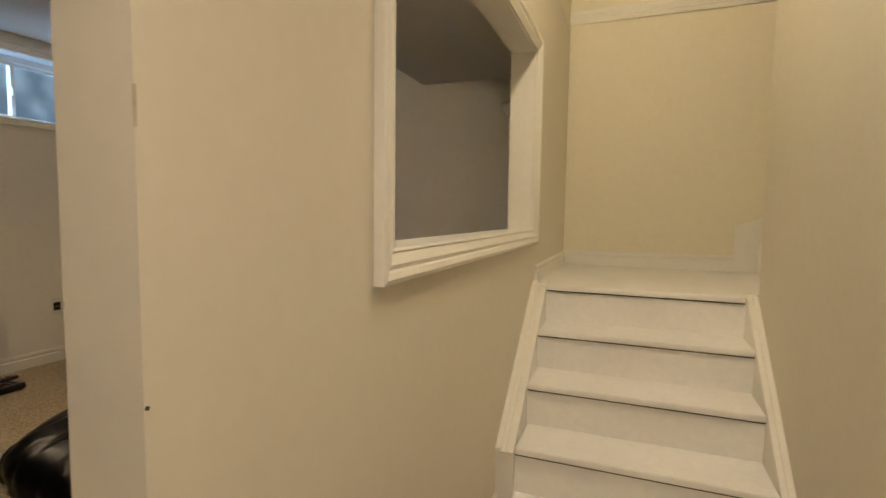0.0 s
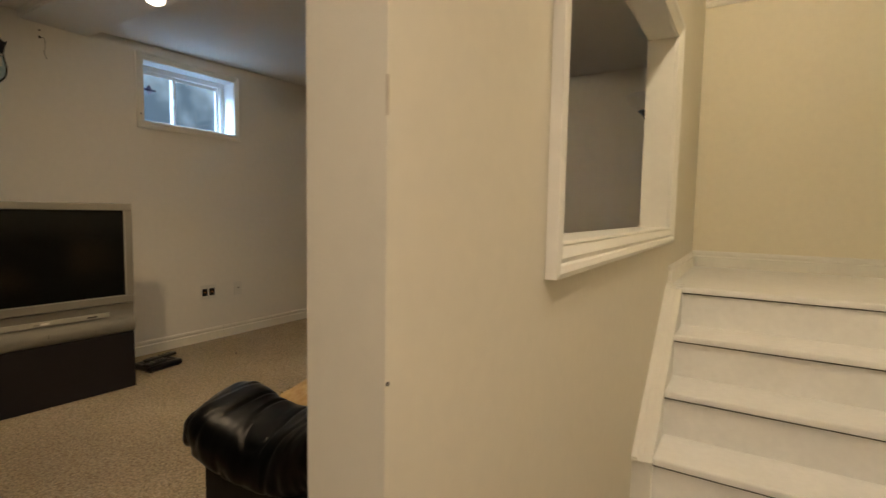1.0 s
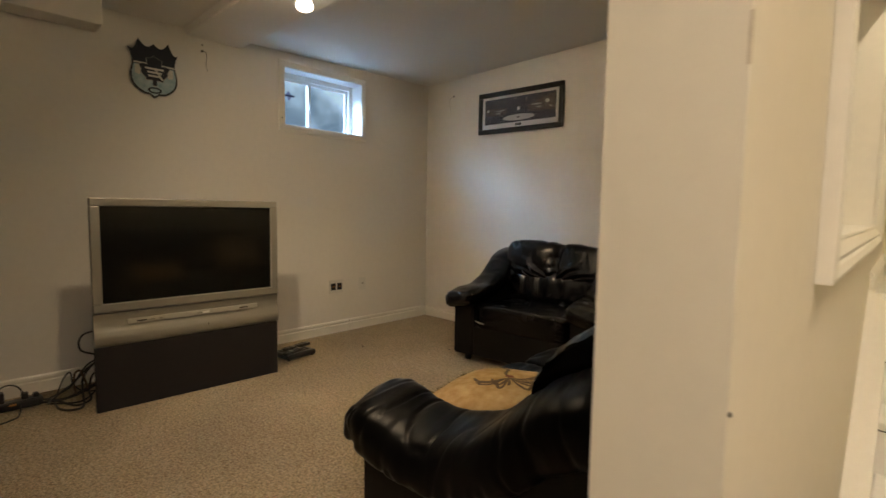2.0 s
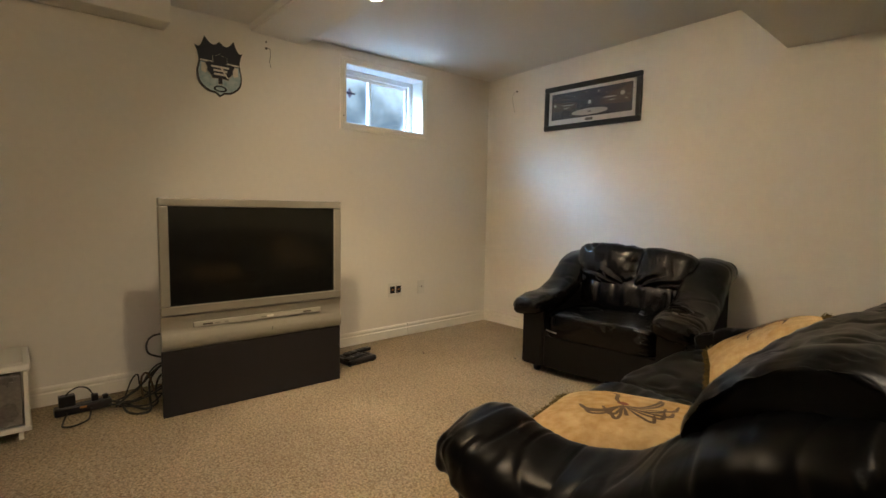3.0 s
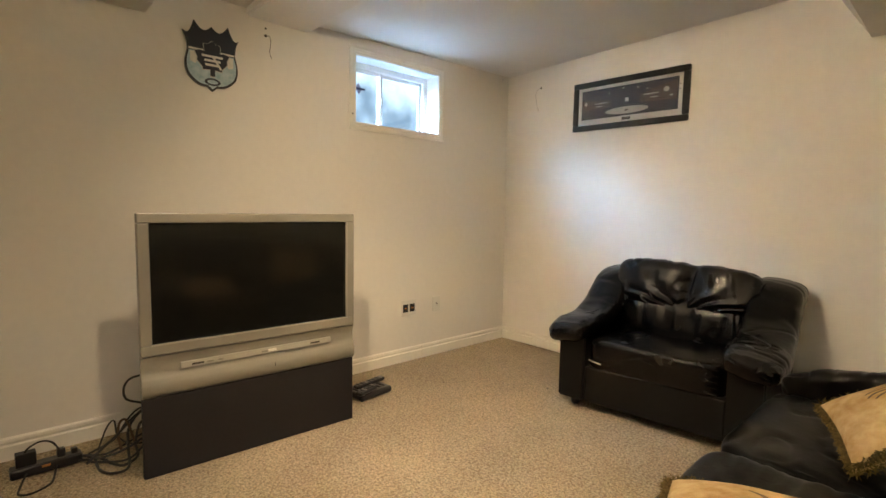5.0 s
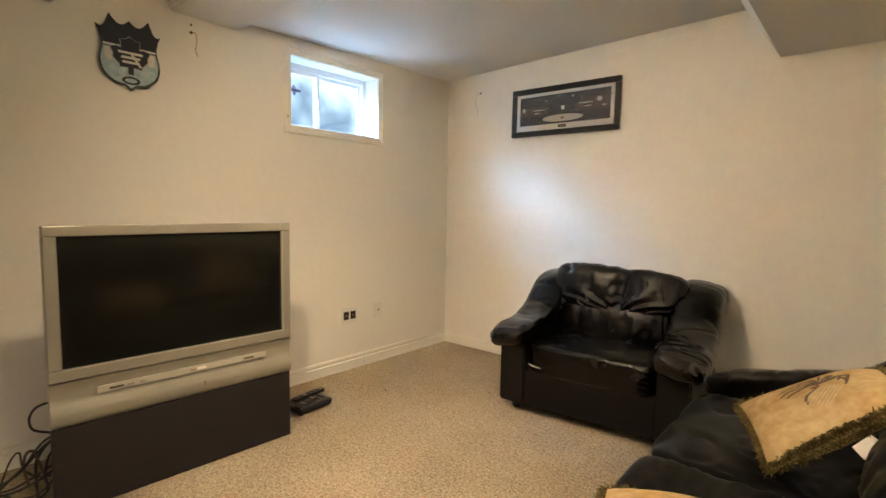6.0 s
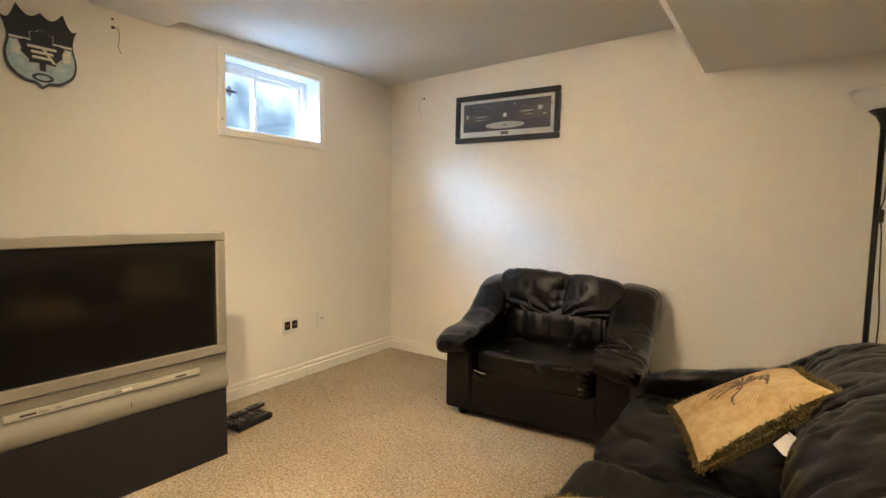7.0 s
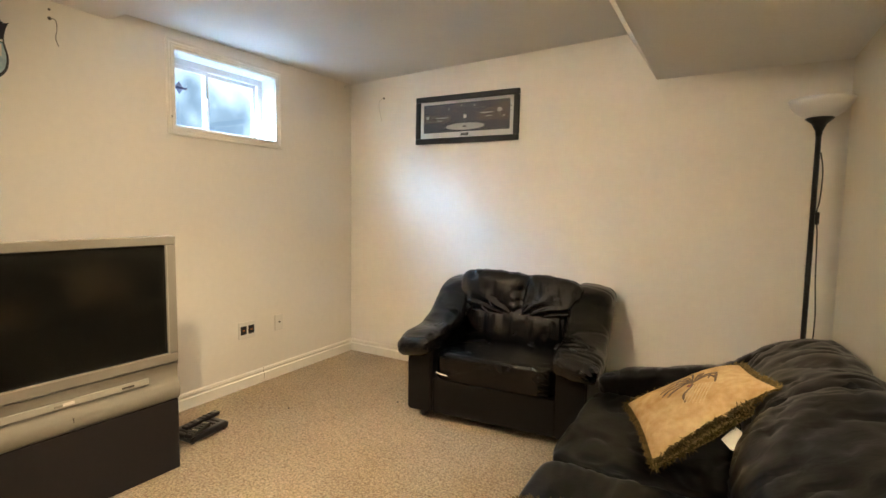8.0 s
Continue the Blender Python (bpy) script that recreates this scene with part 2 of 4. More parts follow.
def setting(name, bm, mat, label="", smooth=False):
    return tagged(new(name, finish(bm, name, mat, smooth)), label, "", "", "structure")


def box(bm, lo, hi, bevel=0.0, segments=2, m=None):
    ret = bmesh.ops.create_cube(bm, size=1)
    vs = ret["verts"]
    for v in vs:
        v.co = Vector([lo[k] + (v.co[k] + 0.5) * (hi[k] - lo[k]) for k in range(3)])
    if bevel:
        es = {e for v in vs for e in v.link_edges}
        r = bmesh.ops.bevel(bm, geom=list(es), offset=bevel, segments=segments, profile=0.5, affect="EDGES")
        vs = list({v for f in r["faces"] for v in f.verts} | {v for v in vs if v.is_valid})
    if m is not None:
        bmesh.ops.transform(bm, matrix=m, verts=vs)
    return vs


def boxes(*spec, bevel=0.0):
    bm = bmesh.new()
    for lo, hi in spec:
        box(bm, lo, hi, bevel)
    return bm


def prism(bm, outline, axis, a, b):
    """A flat outline (u, v) pushed from a to b along an axis; u, v are the other two axes in order."""
    def place(u, v, w):
        p = [u, v]
        p.insert(axis, w)
        return p
    low = [bm.verts.new(place(u, v, a)) for u, v in outline]
    high = [bm.verts.new(place(u, v, b)) for u, v in outline]
    bm.faces.new(low)
    bm.faces.new(list(reversed(high)))
    k = len(outline)
    for i in range(k):
        bm.faces.new((low[i], low[(i + 1) % k], high[(i + 1) % k], high[i]))


def lathe(bm, profile, n=32, centre=(0, 0, 0)):
    rings = []
    for r, z in profile:
        rings.append([bm.verts.new((centre[0] + r * math.cos(2 * math.pi * i / n), centre[1] + r * math.sin(2 * math.pi * i / n), centre[2] + z)) for i in range(n)])
    for a, b in zip(rings, rings[1:]):
        for i in range(n):
            bm.faces.new((a[i], a[(i + 1) % n], b[(i + 1) % n], b[i]))
    for ring in (rings[0], rings[-1]):
        bm.faces.new(ring)
    return bm


def catmull(points, steps):
    pts = [Vector(p) for p in points]
    pts = [2 * pts[0] - pts[1]] + pts + [2 * pts[-1] - pts[-2]]
    out = []
    for i in range(1, len(pts) - 2):
        p0, p1, p2, p3 = pts[i - 1:i + 3]
        for s in range(steps):
            t = s / steps
            out.append(0.5 * ((2 * p1) + (p2 - p0) * t + (2 * p0 - 5 * p1 + 4 * p2 - p3) * t * t + (3 * p1 - p0 - 3 * p2 + p3) * t ** 3))
    out.append(pts[-2].copy())
    return out


def tube(bm, points, radius, n=8, steps=6):
    path = catmull(points, steps)
    rings = []
    for i, p in enumerate(path):
        d = (path[min(i + 1, len(path) - 1)] - path[max(i - 1, 0)]).normalized()
        up = Vector((0, 0, 1)) if abs(d.z) < 0.9 else Vector((1, 0, 0))
        s = d.cross(up).normalized()
        u = s.cross(d)
        rings.append([bm.verts.new(p + radius * (math.cos(2 * math.pi * k / n) * s + math.sin(2 * math.pi * k / n) * u)) for k in range(n)])
    for a, b in zip(rings, rings[1:]):
        for k in range(n):
            bm.faces.new((a[k], a[(k + 1) % n], b[(k + 1) % n], b[k]))
    bm.faces.new(rings[0])
    bm.faces.new(list(reversed(rings[-1])))
    return bm


def wrinkle(bm, amount, scale, seed, stretch=(1, 1, 1), ridge=0.0, ridge_scale=10.0):
    """Uneven stuffing and folds, pushed along the normals."""
    bm.normal_update()
    off = Vector((seed * 3.1, seed * 1.7, seed * 2.3))
    for v in bm.verts:
        q = Vector((v.co.x * stretch[0], v.co.y * stretch[1], v.co.z * stretch[2]))
        d = amount * noise.noise(q * scale + off)
        if ridge:
            n1 = noise.noise(q * ridge_scale + off * 2)
            d -= ridge * max(0.0, 1 - abs(n1) * 5)
        v.co += v.normal * d
    return bm


def sweep(points, sizes, side, n=28, steps=8, power=2.6, cap=5):
    """A stuffed roll along a path; sizes are half width and half height at each point; side is its sideways axis."""
    bm = bmesh.new()
    path = catmull(points, steps)
    size = catmull([(a, b, 0) for a, b in sizes], steps)
    side = Vector(side)
    rings = []

    def ring(p, up, w, h):
        vs = []
        for k in range(n):
            a = 2 * math.pi * k / n
            c, s = math.cos(a), math.sin(a)
            x = math.copysign(abs(c) ** (2 / power), c) * w
            y = math.copysign(abs(s) ** (2 / power), s) * h
            vs.append(bm.verts.new(p + side * x + up * y))
        return vs

    last = len(path) - 1
    for i, p in enumerate(path):
        d = (path[min(i + 1, last)] - path[max(i - 1, 0)]).normalized()
        up = side.cross(d).normalized()
        if up.z < 0 and abs(up.z) > 0.2:
            up = -up
        w, h = size[i].x, size[i].y
        if i == 0:
            for c in range(cap, 0, -1):
                a = c / cap * math.pi / 2 * 0.97
                rings.append(ring(p - d * h * 0.8 * math.sin(a), up, w * (0.35 + 0.65 * math.cos(a)), h * max(0.05, math.cos(a))))
        rings.append(ring(p, up, w, h))
        if i == last:
            for c in range(1, cap + 1):
                a = c / cap * math.pi / 2 * 0.97
                rings.append(ring(p + d * h * 0.6 * math.sin(a), up, w * (0.35 + 0.65 * math.cos(a)), h * max(0.05, math.cos(a))))
    for a, b in zip(rings, rings[1:]):
        for k in range(n):
            bm.faces.new((a[k], a[(k + 1) % n], b[(k + 1) % n], b[k]))
    bm.faces.new(rings[0])
    bm.faces.new(list(reversed(rings[-1])))
    return bm


def cushion(size, m=None, power=4.0, cuts=18, pinch=0.0, seams=(), dent=0.0):
    """A stuffed block: a rounded box, pinched along seams across its width and dented on top."""
    bm = bmesh.new()
    bmesh.ops.create_cube(bm, size=2)
    bmesh.ops.subdivide_edges(bm, edges=bm.edges[:], cuts=cuts, use_grid_fill=True)
    for v in bm.verts:
        p = v.co
        k = max(abs(p.x), abs(p.y), abs(p.z)) / (abs(p.x) ** power + abs(p.y) ** power + abs(p.z) ** power) ** (1 / power)
        q = p * k
        s = 1.0
        for c in seams:
            s -= pinch * math.exp(-((q.x - c) / 0.07) ** 2)
        v.co = Vector((q.x * size[0] / 2, q.y * size[1] / 2 * s, q.z * size[2] / 2 * (1 - (1 - s) * 0.5)))
        if dent and q.z > 0:
            v.co.z -= dent * (1 - q.x * q.x) * (1 - q.y * q.y)
    if m is not None:
        bmesh.ops.transform(bm, matrix=m, verts=bm.verts[:])
    return bm


# ---- the room ----
XW, YN, XP, XH = -4.44, 3.78, -1.01, -0.895   # window wall, picture wall, partition's two faces
XR, YS, ZC = 0.045, -3.2, 2.388              # hall's far wall, the wall behind, the ceiling
YE = 0.63                                    # free end of the partition
WY0, WY1, WZ0, WZ1 = 2.186, 2.946, 1.752, 2.207
OY0, OY1, OZ0, OZ1 = 1.141, 2.605, 1.062, 1.900

bm = boxes(((XW - 0.3, YS - 0.15, -0.12), (1.4, YN + 0.2, 0)))
setting("floor", bm, M_CARPET, "beige berber loop carpet with speckles")

bm = boxes(((XW - 0.2, YS - 0.15, 0), (XW, WY0, ZC + 0.1)), ((XW - 0.2, WY1, 0), (XW, YN, ZC + 0.1)),
           ((XW - 0.2, WY0, 0), (XW, WY1, WZ0)), ((XW - 0.2, WY0, WZ1), (XW, WY1, ZC + 0.1)))
setting("wall_west", bm, M_WALL, "cream painted basement wall with a small high window")
setting("wall_north", boxes(((XW - 0.2, YN, 0), (XP + 0.05, YN + 0.15, ZC + 0.1))), M_WALL, "cream painted plain basement wall")
setting("wall_stair_back", boxes(((XP + 0.05, YN, 0), (1.4, YN + 0.15, 4.6))), M_STAIRWALL, "pale yellow painted stairwell wall")
setting("wall_south", boxes(((XW, YS - 0.15, 0), (1.4, YS, ZC + 0.1))), M_WALL, "cream painted wall")
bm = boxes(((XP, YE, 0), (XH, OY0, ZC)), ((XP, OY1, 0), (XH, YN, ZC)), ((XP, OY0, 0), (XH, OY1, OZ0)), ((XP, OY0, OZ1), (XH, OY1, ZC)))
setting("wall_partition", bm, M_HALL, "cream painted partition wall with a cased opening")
setting("wall_partition_upper", boxes(((XP, YE, ZC), (XH, YN, 4.6))), M_STAIRWALL)
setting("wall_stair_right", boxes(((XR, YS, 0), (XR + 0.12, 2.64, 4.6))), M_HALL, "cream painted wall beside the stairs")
setting("wall_landing_right", boxes(((1.3, 2.64, 0), (1.4, YN, 4.6))), M_STAIRWALL)
setting("wall_landing_front", boxes(((XR + 0.12, 2.52, 0), (1.3, 2.64, 4.6))), M_STAIRWALL)
setting("wall_stairwell_front", boxes(((XH, YE + 0.62, ZC + 0.03), (XR, YE + 0.74, 4.6))), M_STAIRWALL)



def ceiling_height(x, y):
    """The room's ceiling sags a little towards the outer wall."""
    return 2.315 + 0.019 * (y - 1.98) + 0.027 * (x - XW)


bm = boxes(((XW, YS, 0.0), (XP, YN, 0.1)))
for v in bm.verts:
    v.co.z += ceiling_height(v.co.x, v.co.y)
setting("ceiling", bm, M_CEIL, "white stippled ceiling")
setting("ceiling_hall", boxes(((XP, YS, ZC), (XR, YE, ZC + 0.1)), ((XH, YE, ZC + 0.001), (XR, YE + 0.62, ZC + 0.1))), M_CEIL, "white stippled hall ceiling")
setting("ceiling_stairwell", boxes(((XP, YE, 4.6), (1.4, YN + 0.15, 4.7))), M_CEIL)

# boxed-in beams and ducts
bm = bmesh.new()
prism(bm, [(1.462, ZC - 0.002), (1.462, 2.262), (1.845, 2.258), (1.945, 2.335), (1.99, ZC - 0.002)], 0, XW + 0.001, -1.99)
bmesh.ops.bevel(bm, geom=[e for e in bm.edges if abs(e.verts[0].co.x - e.verts[1].co.x) > 1], offset=0.012, segments=3, affect="EDGES")
setting("ceiling_beam_cross", bm, M_CEIL, "boxed-in ceiling beam with a sloped side")
bm = bmesh.new()
prism(bm, [(-2.142, ZC - 0.003), (-1.971, 2.108), (XP - 0.001, 2.108), (XP - 0.001, ZC - 0.003)], 1, YE + 0.0, YN - 0.001)
setting("ceiling_beam_long", bm, M_CEIL, "boxed-in duct with a sloped side along the ceiling")
setting("ceiling_duct", boxes(((XW + 0.001, YS + 0.001, 2.139), (-4.262, 0.955, ZC - 0.003)), bevel=0.006), M_WALL, "boxed-in duct at the top of a wall")


# moulded baseboards
def moulding(bm, axis, a, b, at, sign, z0=0.0, h=0.105):
    prof = [(0, 0), (0.016, 0), (0.016, h * 0.62), (0.012, h * 0.66), (0.007, h * 0.68), (0.008, h * 0.74), (0.011, h * 0.80), (0.010, h * 0.92), (0.004, h), (0, h)]
    if axis == 1:
        prism(bm, [(at + sign * u, z0 + v) for u, v in prof], 1, a, b)
    else:
        prism(bm, [(at + sign * u, z0 + v) for u, v in prof], 0, a, b)


bm = bmesh.new()
moulding(bm, 1, YS + 0.02, 2.80, XW, 1)
setting("baseboard_west", bm, M_TRIM, "white moulded baseboard")
bm = bmesh.new()
moulding(bm, 1, 2.802, YN - 0.002, XW, 1)
setting("baseboard_west_end", bm, M_TRIM, "white moulded baseboard piece past a joint")
bm = bmesh.new()
moulding(bm, 0, XW + 0.016, XP, YN, -1)
setting("baseboard_north", bm, M_TRIM, "white moulded baseboard")
bm = bmesh.new()
moulding(bm, 1, YE, 2.018, XH, 1)
setting("baseboard_hall", bm, M_TRIM, "white moulded baseboard")
bm = bmesh.new()
moulding(bm, 1, YE, YN - 0.02, XP, -1)
setting("baseboard_partition", bm, M_TRIM, "white moulded baseboard")
bm = bmesh.new()
moulding(bm, 0, XH, 1.3, YN, -1, 0.805, 0.10)
setting("baseboard_landing", bm, M_TRIM, "cream painted baseboard on the landing")
bm = bmesh.new()
prism(bm, [(YN, 2.415), (YN - 0.012, 2.415), (YN - 0.02, 2.435), (YN - 0.014, 2.445), (YN - 0.026, 2.47), (YN - 0.03, 2.49), (YN, 2.49)], 0, XH, 1.3)
setting("trim_stairwell", bm, M_TRIM, "cream moulding across the stairwell wall")


# ---- basement window ----
win = new("window_1", finish(boxes(((XW - 0.135, WY0, WZ0), (XW - 0.003, WY0 + 0.006, WZ1)), ((XW - 0.135, WY1 - 0.006, WZ0), (XW - 0.003, WY1, WZ1)),
                                   ((XW - 0.135, WY0 + 0.006, WZ0), (XW - 0.003, WY1 - 0.006, WZ0 + 0.006)), ((XW - 0.135, WY0 + 0.006, WZ1 - 0.006), (XW - 0.003, WY1 - 0.006, WZ1))), "jamb", M_VINYL))
tagged(win, "small white vinyl sliding basement window in a deep reveal", "window", "", "structure")


def casing(parent, name, y0, y1, z0, z1, w, x0, sign, mat, profile):
    """Mitred moulding round an opening in a wall that runs along y."""
    corners = [(y0, z0, -1, -1), (y1, z0, 1, -1), (y1, z1, 1, 1), (y0, z1, -1, 1)]
    for i in range(4):
        a, b = corners[i], corners[(i + 1) % 4]
        bm = bmesh.new()
        ring_a = [bm.verts.new((x0 + sign * d, a[0] + a[2] * u * w, a[1] + a[3] * u * w)) for u, d in profile]
        ring_b = [bm.verts.new((x0 + sign * d, b[0] + b[2] * u * w, b[1] + b[3] * u * w)) for u, d in profile]
        k = len(profile)
        for j in range(k):
            bm.faces.new((ring_a[j], ring_a[(j + 1) % k], ring_b[(j + 1) % k], ring_b[j]))
        bm.faces.new(ring_a)
        bm.faces.new(list(reversed(ring_b)))
        part(name, bm, mat, parent)


casing(win, "casing", WY0 + 0.004, WY1 - 0.004, WZ0 + 0.004, WZ1 - 0.004, 0.052, XW, 1, M_TRIM,
       [(0, 0.0005), (0, 0.010), (0.12, 0.013), (0.30, 0.013), (0.34, 0.009), (0.40, 0.013), (0.62, 0.015), (0.66, 0.011), (0.72, 0.016), (0.93, 0.016), (1, 0.012), (1, 0.0005)])
fx = XW - 0.135
part("window_frame", boxes(((fx - 0.05, WY0, WZ0), (fx, WY0 + 0.03, WZ1)), ((fx - 0.05, WY1 - 0.045, WZ0), (fx, WY1, WZ1)),
                           ((fx - 0.05, WY0 + 0.03, WZ0), (fx, WY1 - 0.045, WZ0 + 0.022)), ((fx - 0.05, WY0 + 0.03, WZ1 - 0.045), (fx, WY1 - 0.045, WZ1)), bevel=0.003), M_VINYL, win)


def sash(y0, y1, x, name):
    z0, z1, w = WZ0 + 0.022, WZ1 - 0.045, 0.026
    s = part(name, boxes(((x - 0.018, y0, z0), (x, y0 + w, z1)), ((x - 0.018, y1 - w, z0), (x, y1, z1)),
                         ((x - 0.018, y0 + w, z0), (x, y1 - w, z0 + w * 0.6)), ((x - 0.018, y0 + w, z1 - w), (x, y1 - w, z1)), bevel=0.002), M_VINYL, win)
    g = part("pane", boxes(((x - 0.012, y0 + w, z0 + w * 0.6), (x - 0.008, y1 - w, z1 - w))), M_GLASS, s)
    g.visible_shadow = False
    return s


sash(WY0 + 0.03, 2.512, fx - 0.004, "sash")
sash(2.486, WY1 - 0.045, fx - 0.026, "sash")
part("latch", boxes(((fx - 0.004, 2.490, 1.93), (fx + 0.010, 2.506, 1.985)), bevel=0.003), M_VINYL, win)
bm = bmesh.new()
prism(bm, [(2.272, 2.022), (2.300, 2.060), (2.330, 2.020), (2.302, 1.978)], 0, fx + 0.001, fx + 0.003)
part("sticker", bm, material("blue_grey_sticker", (0.30, 0.34, 0.52), 0.4), win, "small diamond shaped sticker on the glass")
part("sticker_bar", boxes(((fx + 0.003, 2.262, 2.012), (fx + 0.005, 2.352, 2.026))), material("dark_blue_print", (0.06, 0.07, 0.16), 0.4), win)
part("crank_hole", boxes(((XW + 0.0165, 2.158, 1.80), (XW + 0.018, 2.164, 1.812))), M_GROOVE, win)

backdrop = setting("backdrop", boxes(((-7.6, -2.5, 0.2), (-7.58, 7.5, 6.0))), M_DAY, "hazy daylight and blurred shrubs")
# never in view: slab added to throw skylight up onto the ceiling
setting("bounce_ground", boxes(((-7.58, -2.5, 1.50), (XW - 0.21, 7.5, 1.62))), material("grey_bounce_surface", (0.26, 0.26, 0.25), 0.9, vary=0.25, scale=8, fine=90, bump=0.5), "unseen grey ground added to bounce daylight in through the basement window")

# ---- cased opening in the partition ----
op = new("opening_trim", finish(boxes(((XP, OY0, OZ0), (XH - 0.001, OY0 + 0.012, OZ1)), ((XP, OY1 - 0.012, OZ0), (XH - 0.001, OY1, OZ1)),
                                      ((XP, OY0 + 0.012, OZ0), (XH - 0.001, OY1 - 0.012, OZ0 + 0.012)), ((XP, OY0 + 0.012, OZ1 - 0.012), (XH - 0.001, OY1 - 0.012, OZ1))), "jamb", M_TRIM))
tagged(op, "white moulded casing round an opening in the partition", "trim", "", "structure")
casing(op, "casing", OY0 + 0.012, OY1 - 0.012, OZ0 + 0.012, OZ1 - 0.012, 0.066, XH, 1, M_TRIM,
       [(0, 0.0005), (0, 0.010), (0.08, 0.012), (0.13, 0.009), (0.2, 0.012), (0.45, 0.020), (0.6, 0.017), (0.66, 0.022), (0.85, 0.026), (1, 0.022), (1, 0.0005)])

# chipped corner bead and nail pops on the partition's end
bm = bmesh.new()
box(bm, (XH - 0.002, YE - 0.0006, 1.222), (XH + 0.0006, YE + 0.002, 1.262), 0.0005)
solid("paint_chip", bm, material("bare_plaster", (0.50, 0.44, 0.34), 0.9, vary=0.2, scale=60), "chipped paint on a wall corner", "paint chip")
bm = bmesh.new()
bmesh.ops.create_icosphere(bm, subdivisions=2, radius=0.0024, matrix=pose(XH + 0.0005, YE + 0.003, 0.948))
solid("nail_head", bm, M_GROOVE, "small dark nail head in the wall corner", "nail")

# ---- stairs ----
stairs = thing("staircase", pose(0, 0, 0), "white painted wooden steps with moulded skirt boards", "stairs")
SX0, SX1 = -0.828, 0.006
for k in range(5):
    top = 0.808 - 0.174 * k
    nose = 2.665 - 0.2125 * k
    depth = 0.2125 + 0.028 if k else 1.1
    bm = bmesh.new()
    if k:
        box(bm, (SX0, nose, top - 0.028), (SX1, nose + depth, top), 0.008, 3)
    else:
        box(bm, (SX0, nose, top - 0.028), (SX1, nose + 0.12, top), 0.008, 3)
    part("tread", bm, M_STEP, stairs)
    low = max(0.0, top - 0.174)
    part("riser", boxes(((SX0, nose + 0.014, low), (SX1, nose + 0.030, top - 0.031))), M_STEP, stairs)
    # the nosing's shade, put in as a thin near-black strip
    part("nosing_shade_strip", boxes(((SX0 + 0.001, nose + 0.008, top - 0.0325), (SX1 - 0.001, nose + 0.020, top - 0.0283))), M_GROOVE, stairs, "dark strip standing in for the shade under the nosing")
for side, x0, x1 in ((1, XH, SX0), (-1, XR, SX1)):
    bm = bmesh.new()
    lo, hi = min(x0, x1), max(x0, x1)
    prism(bm, [(2.02, 0.0), (2.02, 0.268), (2.655, 0.792), (2.69, 0.80), (2.69, 0.0)], 0, lo + 0.0005, hi - 0.0005)
    sk = part("skirt_board", bm, M_TRIM, stairs)
    for w, lift in ((0.020, 0.020), (0.038, 0.010)):
        bm = bmesh.new()
        q = x0 + side * w
        prism(bm, [(2.012, 0.262), (2.008, 0.262 + lift), (2.645, 0.790 + lift), (2.70, 0.802 + lift), (2.70, 0.802), (2.655, 0.793)], 0, min(x0, q), max(x0, q))
        part("cap_moulding", bm, M_TRIM, sk)
bm = bmesh.new()
moulding(bm, 1, 2.70, YN - 0.02, XH, 1, 0.805, 0.09)
setting("baseboard_landing_side", bm, M_TRIM, "cream painted baseboard on the landing")
landing = new("landing", finish(boxes(((XH, 2.786, 0.62), (1.3, YN, 0.805)), ((XH, 2.67, 0.0), (SX0 - 0.0, 2.786, 0.80)), ((SX1, 2.67, 0.0), (XR, 2.786, 0.80))), "landing", M_STEP))
tagged(landing, "white painted stair landing", "landing", "", "structure")
bm = bmesh.new()
prism(bm, [(0.135, 0.806), (0.135, 1.09), (0.25, 1.125), (1.2, 1.86), (1.2, 0.806)], 1, YN - 0.032, YN - 0.016)
up_skirt = solid("upper_skirt_board", bm, M_TRIM, "cream painted skirt board of the next flight of steps", "trim")
tagged(up_skirt, kind="structure")
bm = bmesh.new()
for k in range(4):
    box(bm, (0.26 + 0.22 * k, 2.645, 0.806 + 0.18 * k), (1.29, YN - 0.034, 0.806 + 0.18 * (k + 1)))
solid("upper_steps", bm, M_STEP, "white painted upper flight of steps", "stairs")


# ---- ceiling lights ----
def pot_light(place, lit_label, top):
    x, y, z = place
    ob = thing("ceiling_light", pose(x, y, z), lit_label, "ceiling light", "recessed ceiling lights")
    bm = bmesh.new()
    lathe(bm, [(0.050, top - 0.001), (0.075, top - 0.001), (0.078, top - 0.008), (0.060, top - 0.012), (0.050, top - 0.010)], 32)
    part("trim_ring", bm, M_VINYL, ob, smooth=True)
    bm = bmesh.new()
    lathe(bm, [(0.018, 0.060), (0.030, 0.035), (0.044, 0.005), (0.046, -0.008), (0.040, -0.022), (0.022, -0.031), (0.004, -0.034)], 28)
    part("bulb", bm, M_BULB, ob, "lit frosted flood bulb", smooth=True)
    return ob


pot_light(ROOM_BULB, "lit flood bulb in a white recessed ring under the beam", 2.259 - ROOM_BULB[2])
# the left bulb is an invented fixture for the weak fill
for spot_bulb in (CENTRE_BULB, LEFT_FILL_BULB):
    pot_light(spot_bulb, "lit flood bulb in a white recessed ring in the ceiling, placed out of view", ceiling_height(spot_bulb[0], spot_bulb[1]) - spot_bulb[2])
pot_light(HALL_BULB, "lit flood bulb in a white recessed ring in the hall ceiling", ZC - HALL_BULB[2])


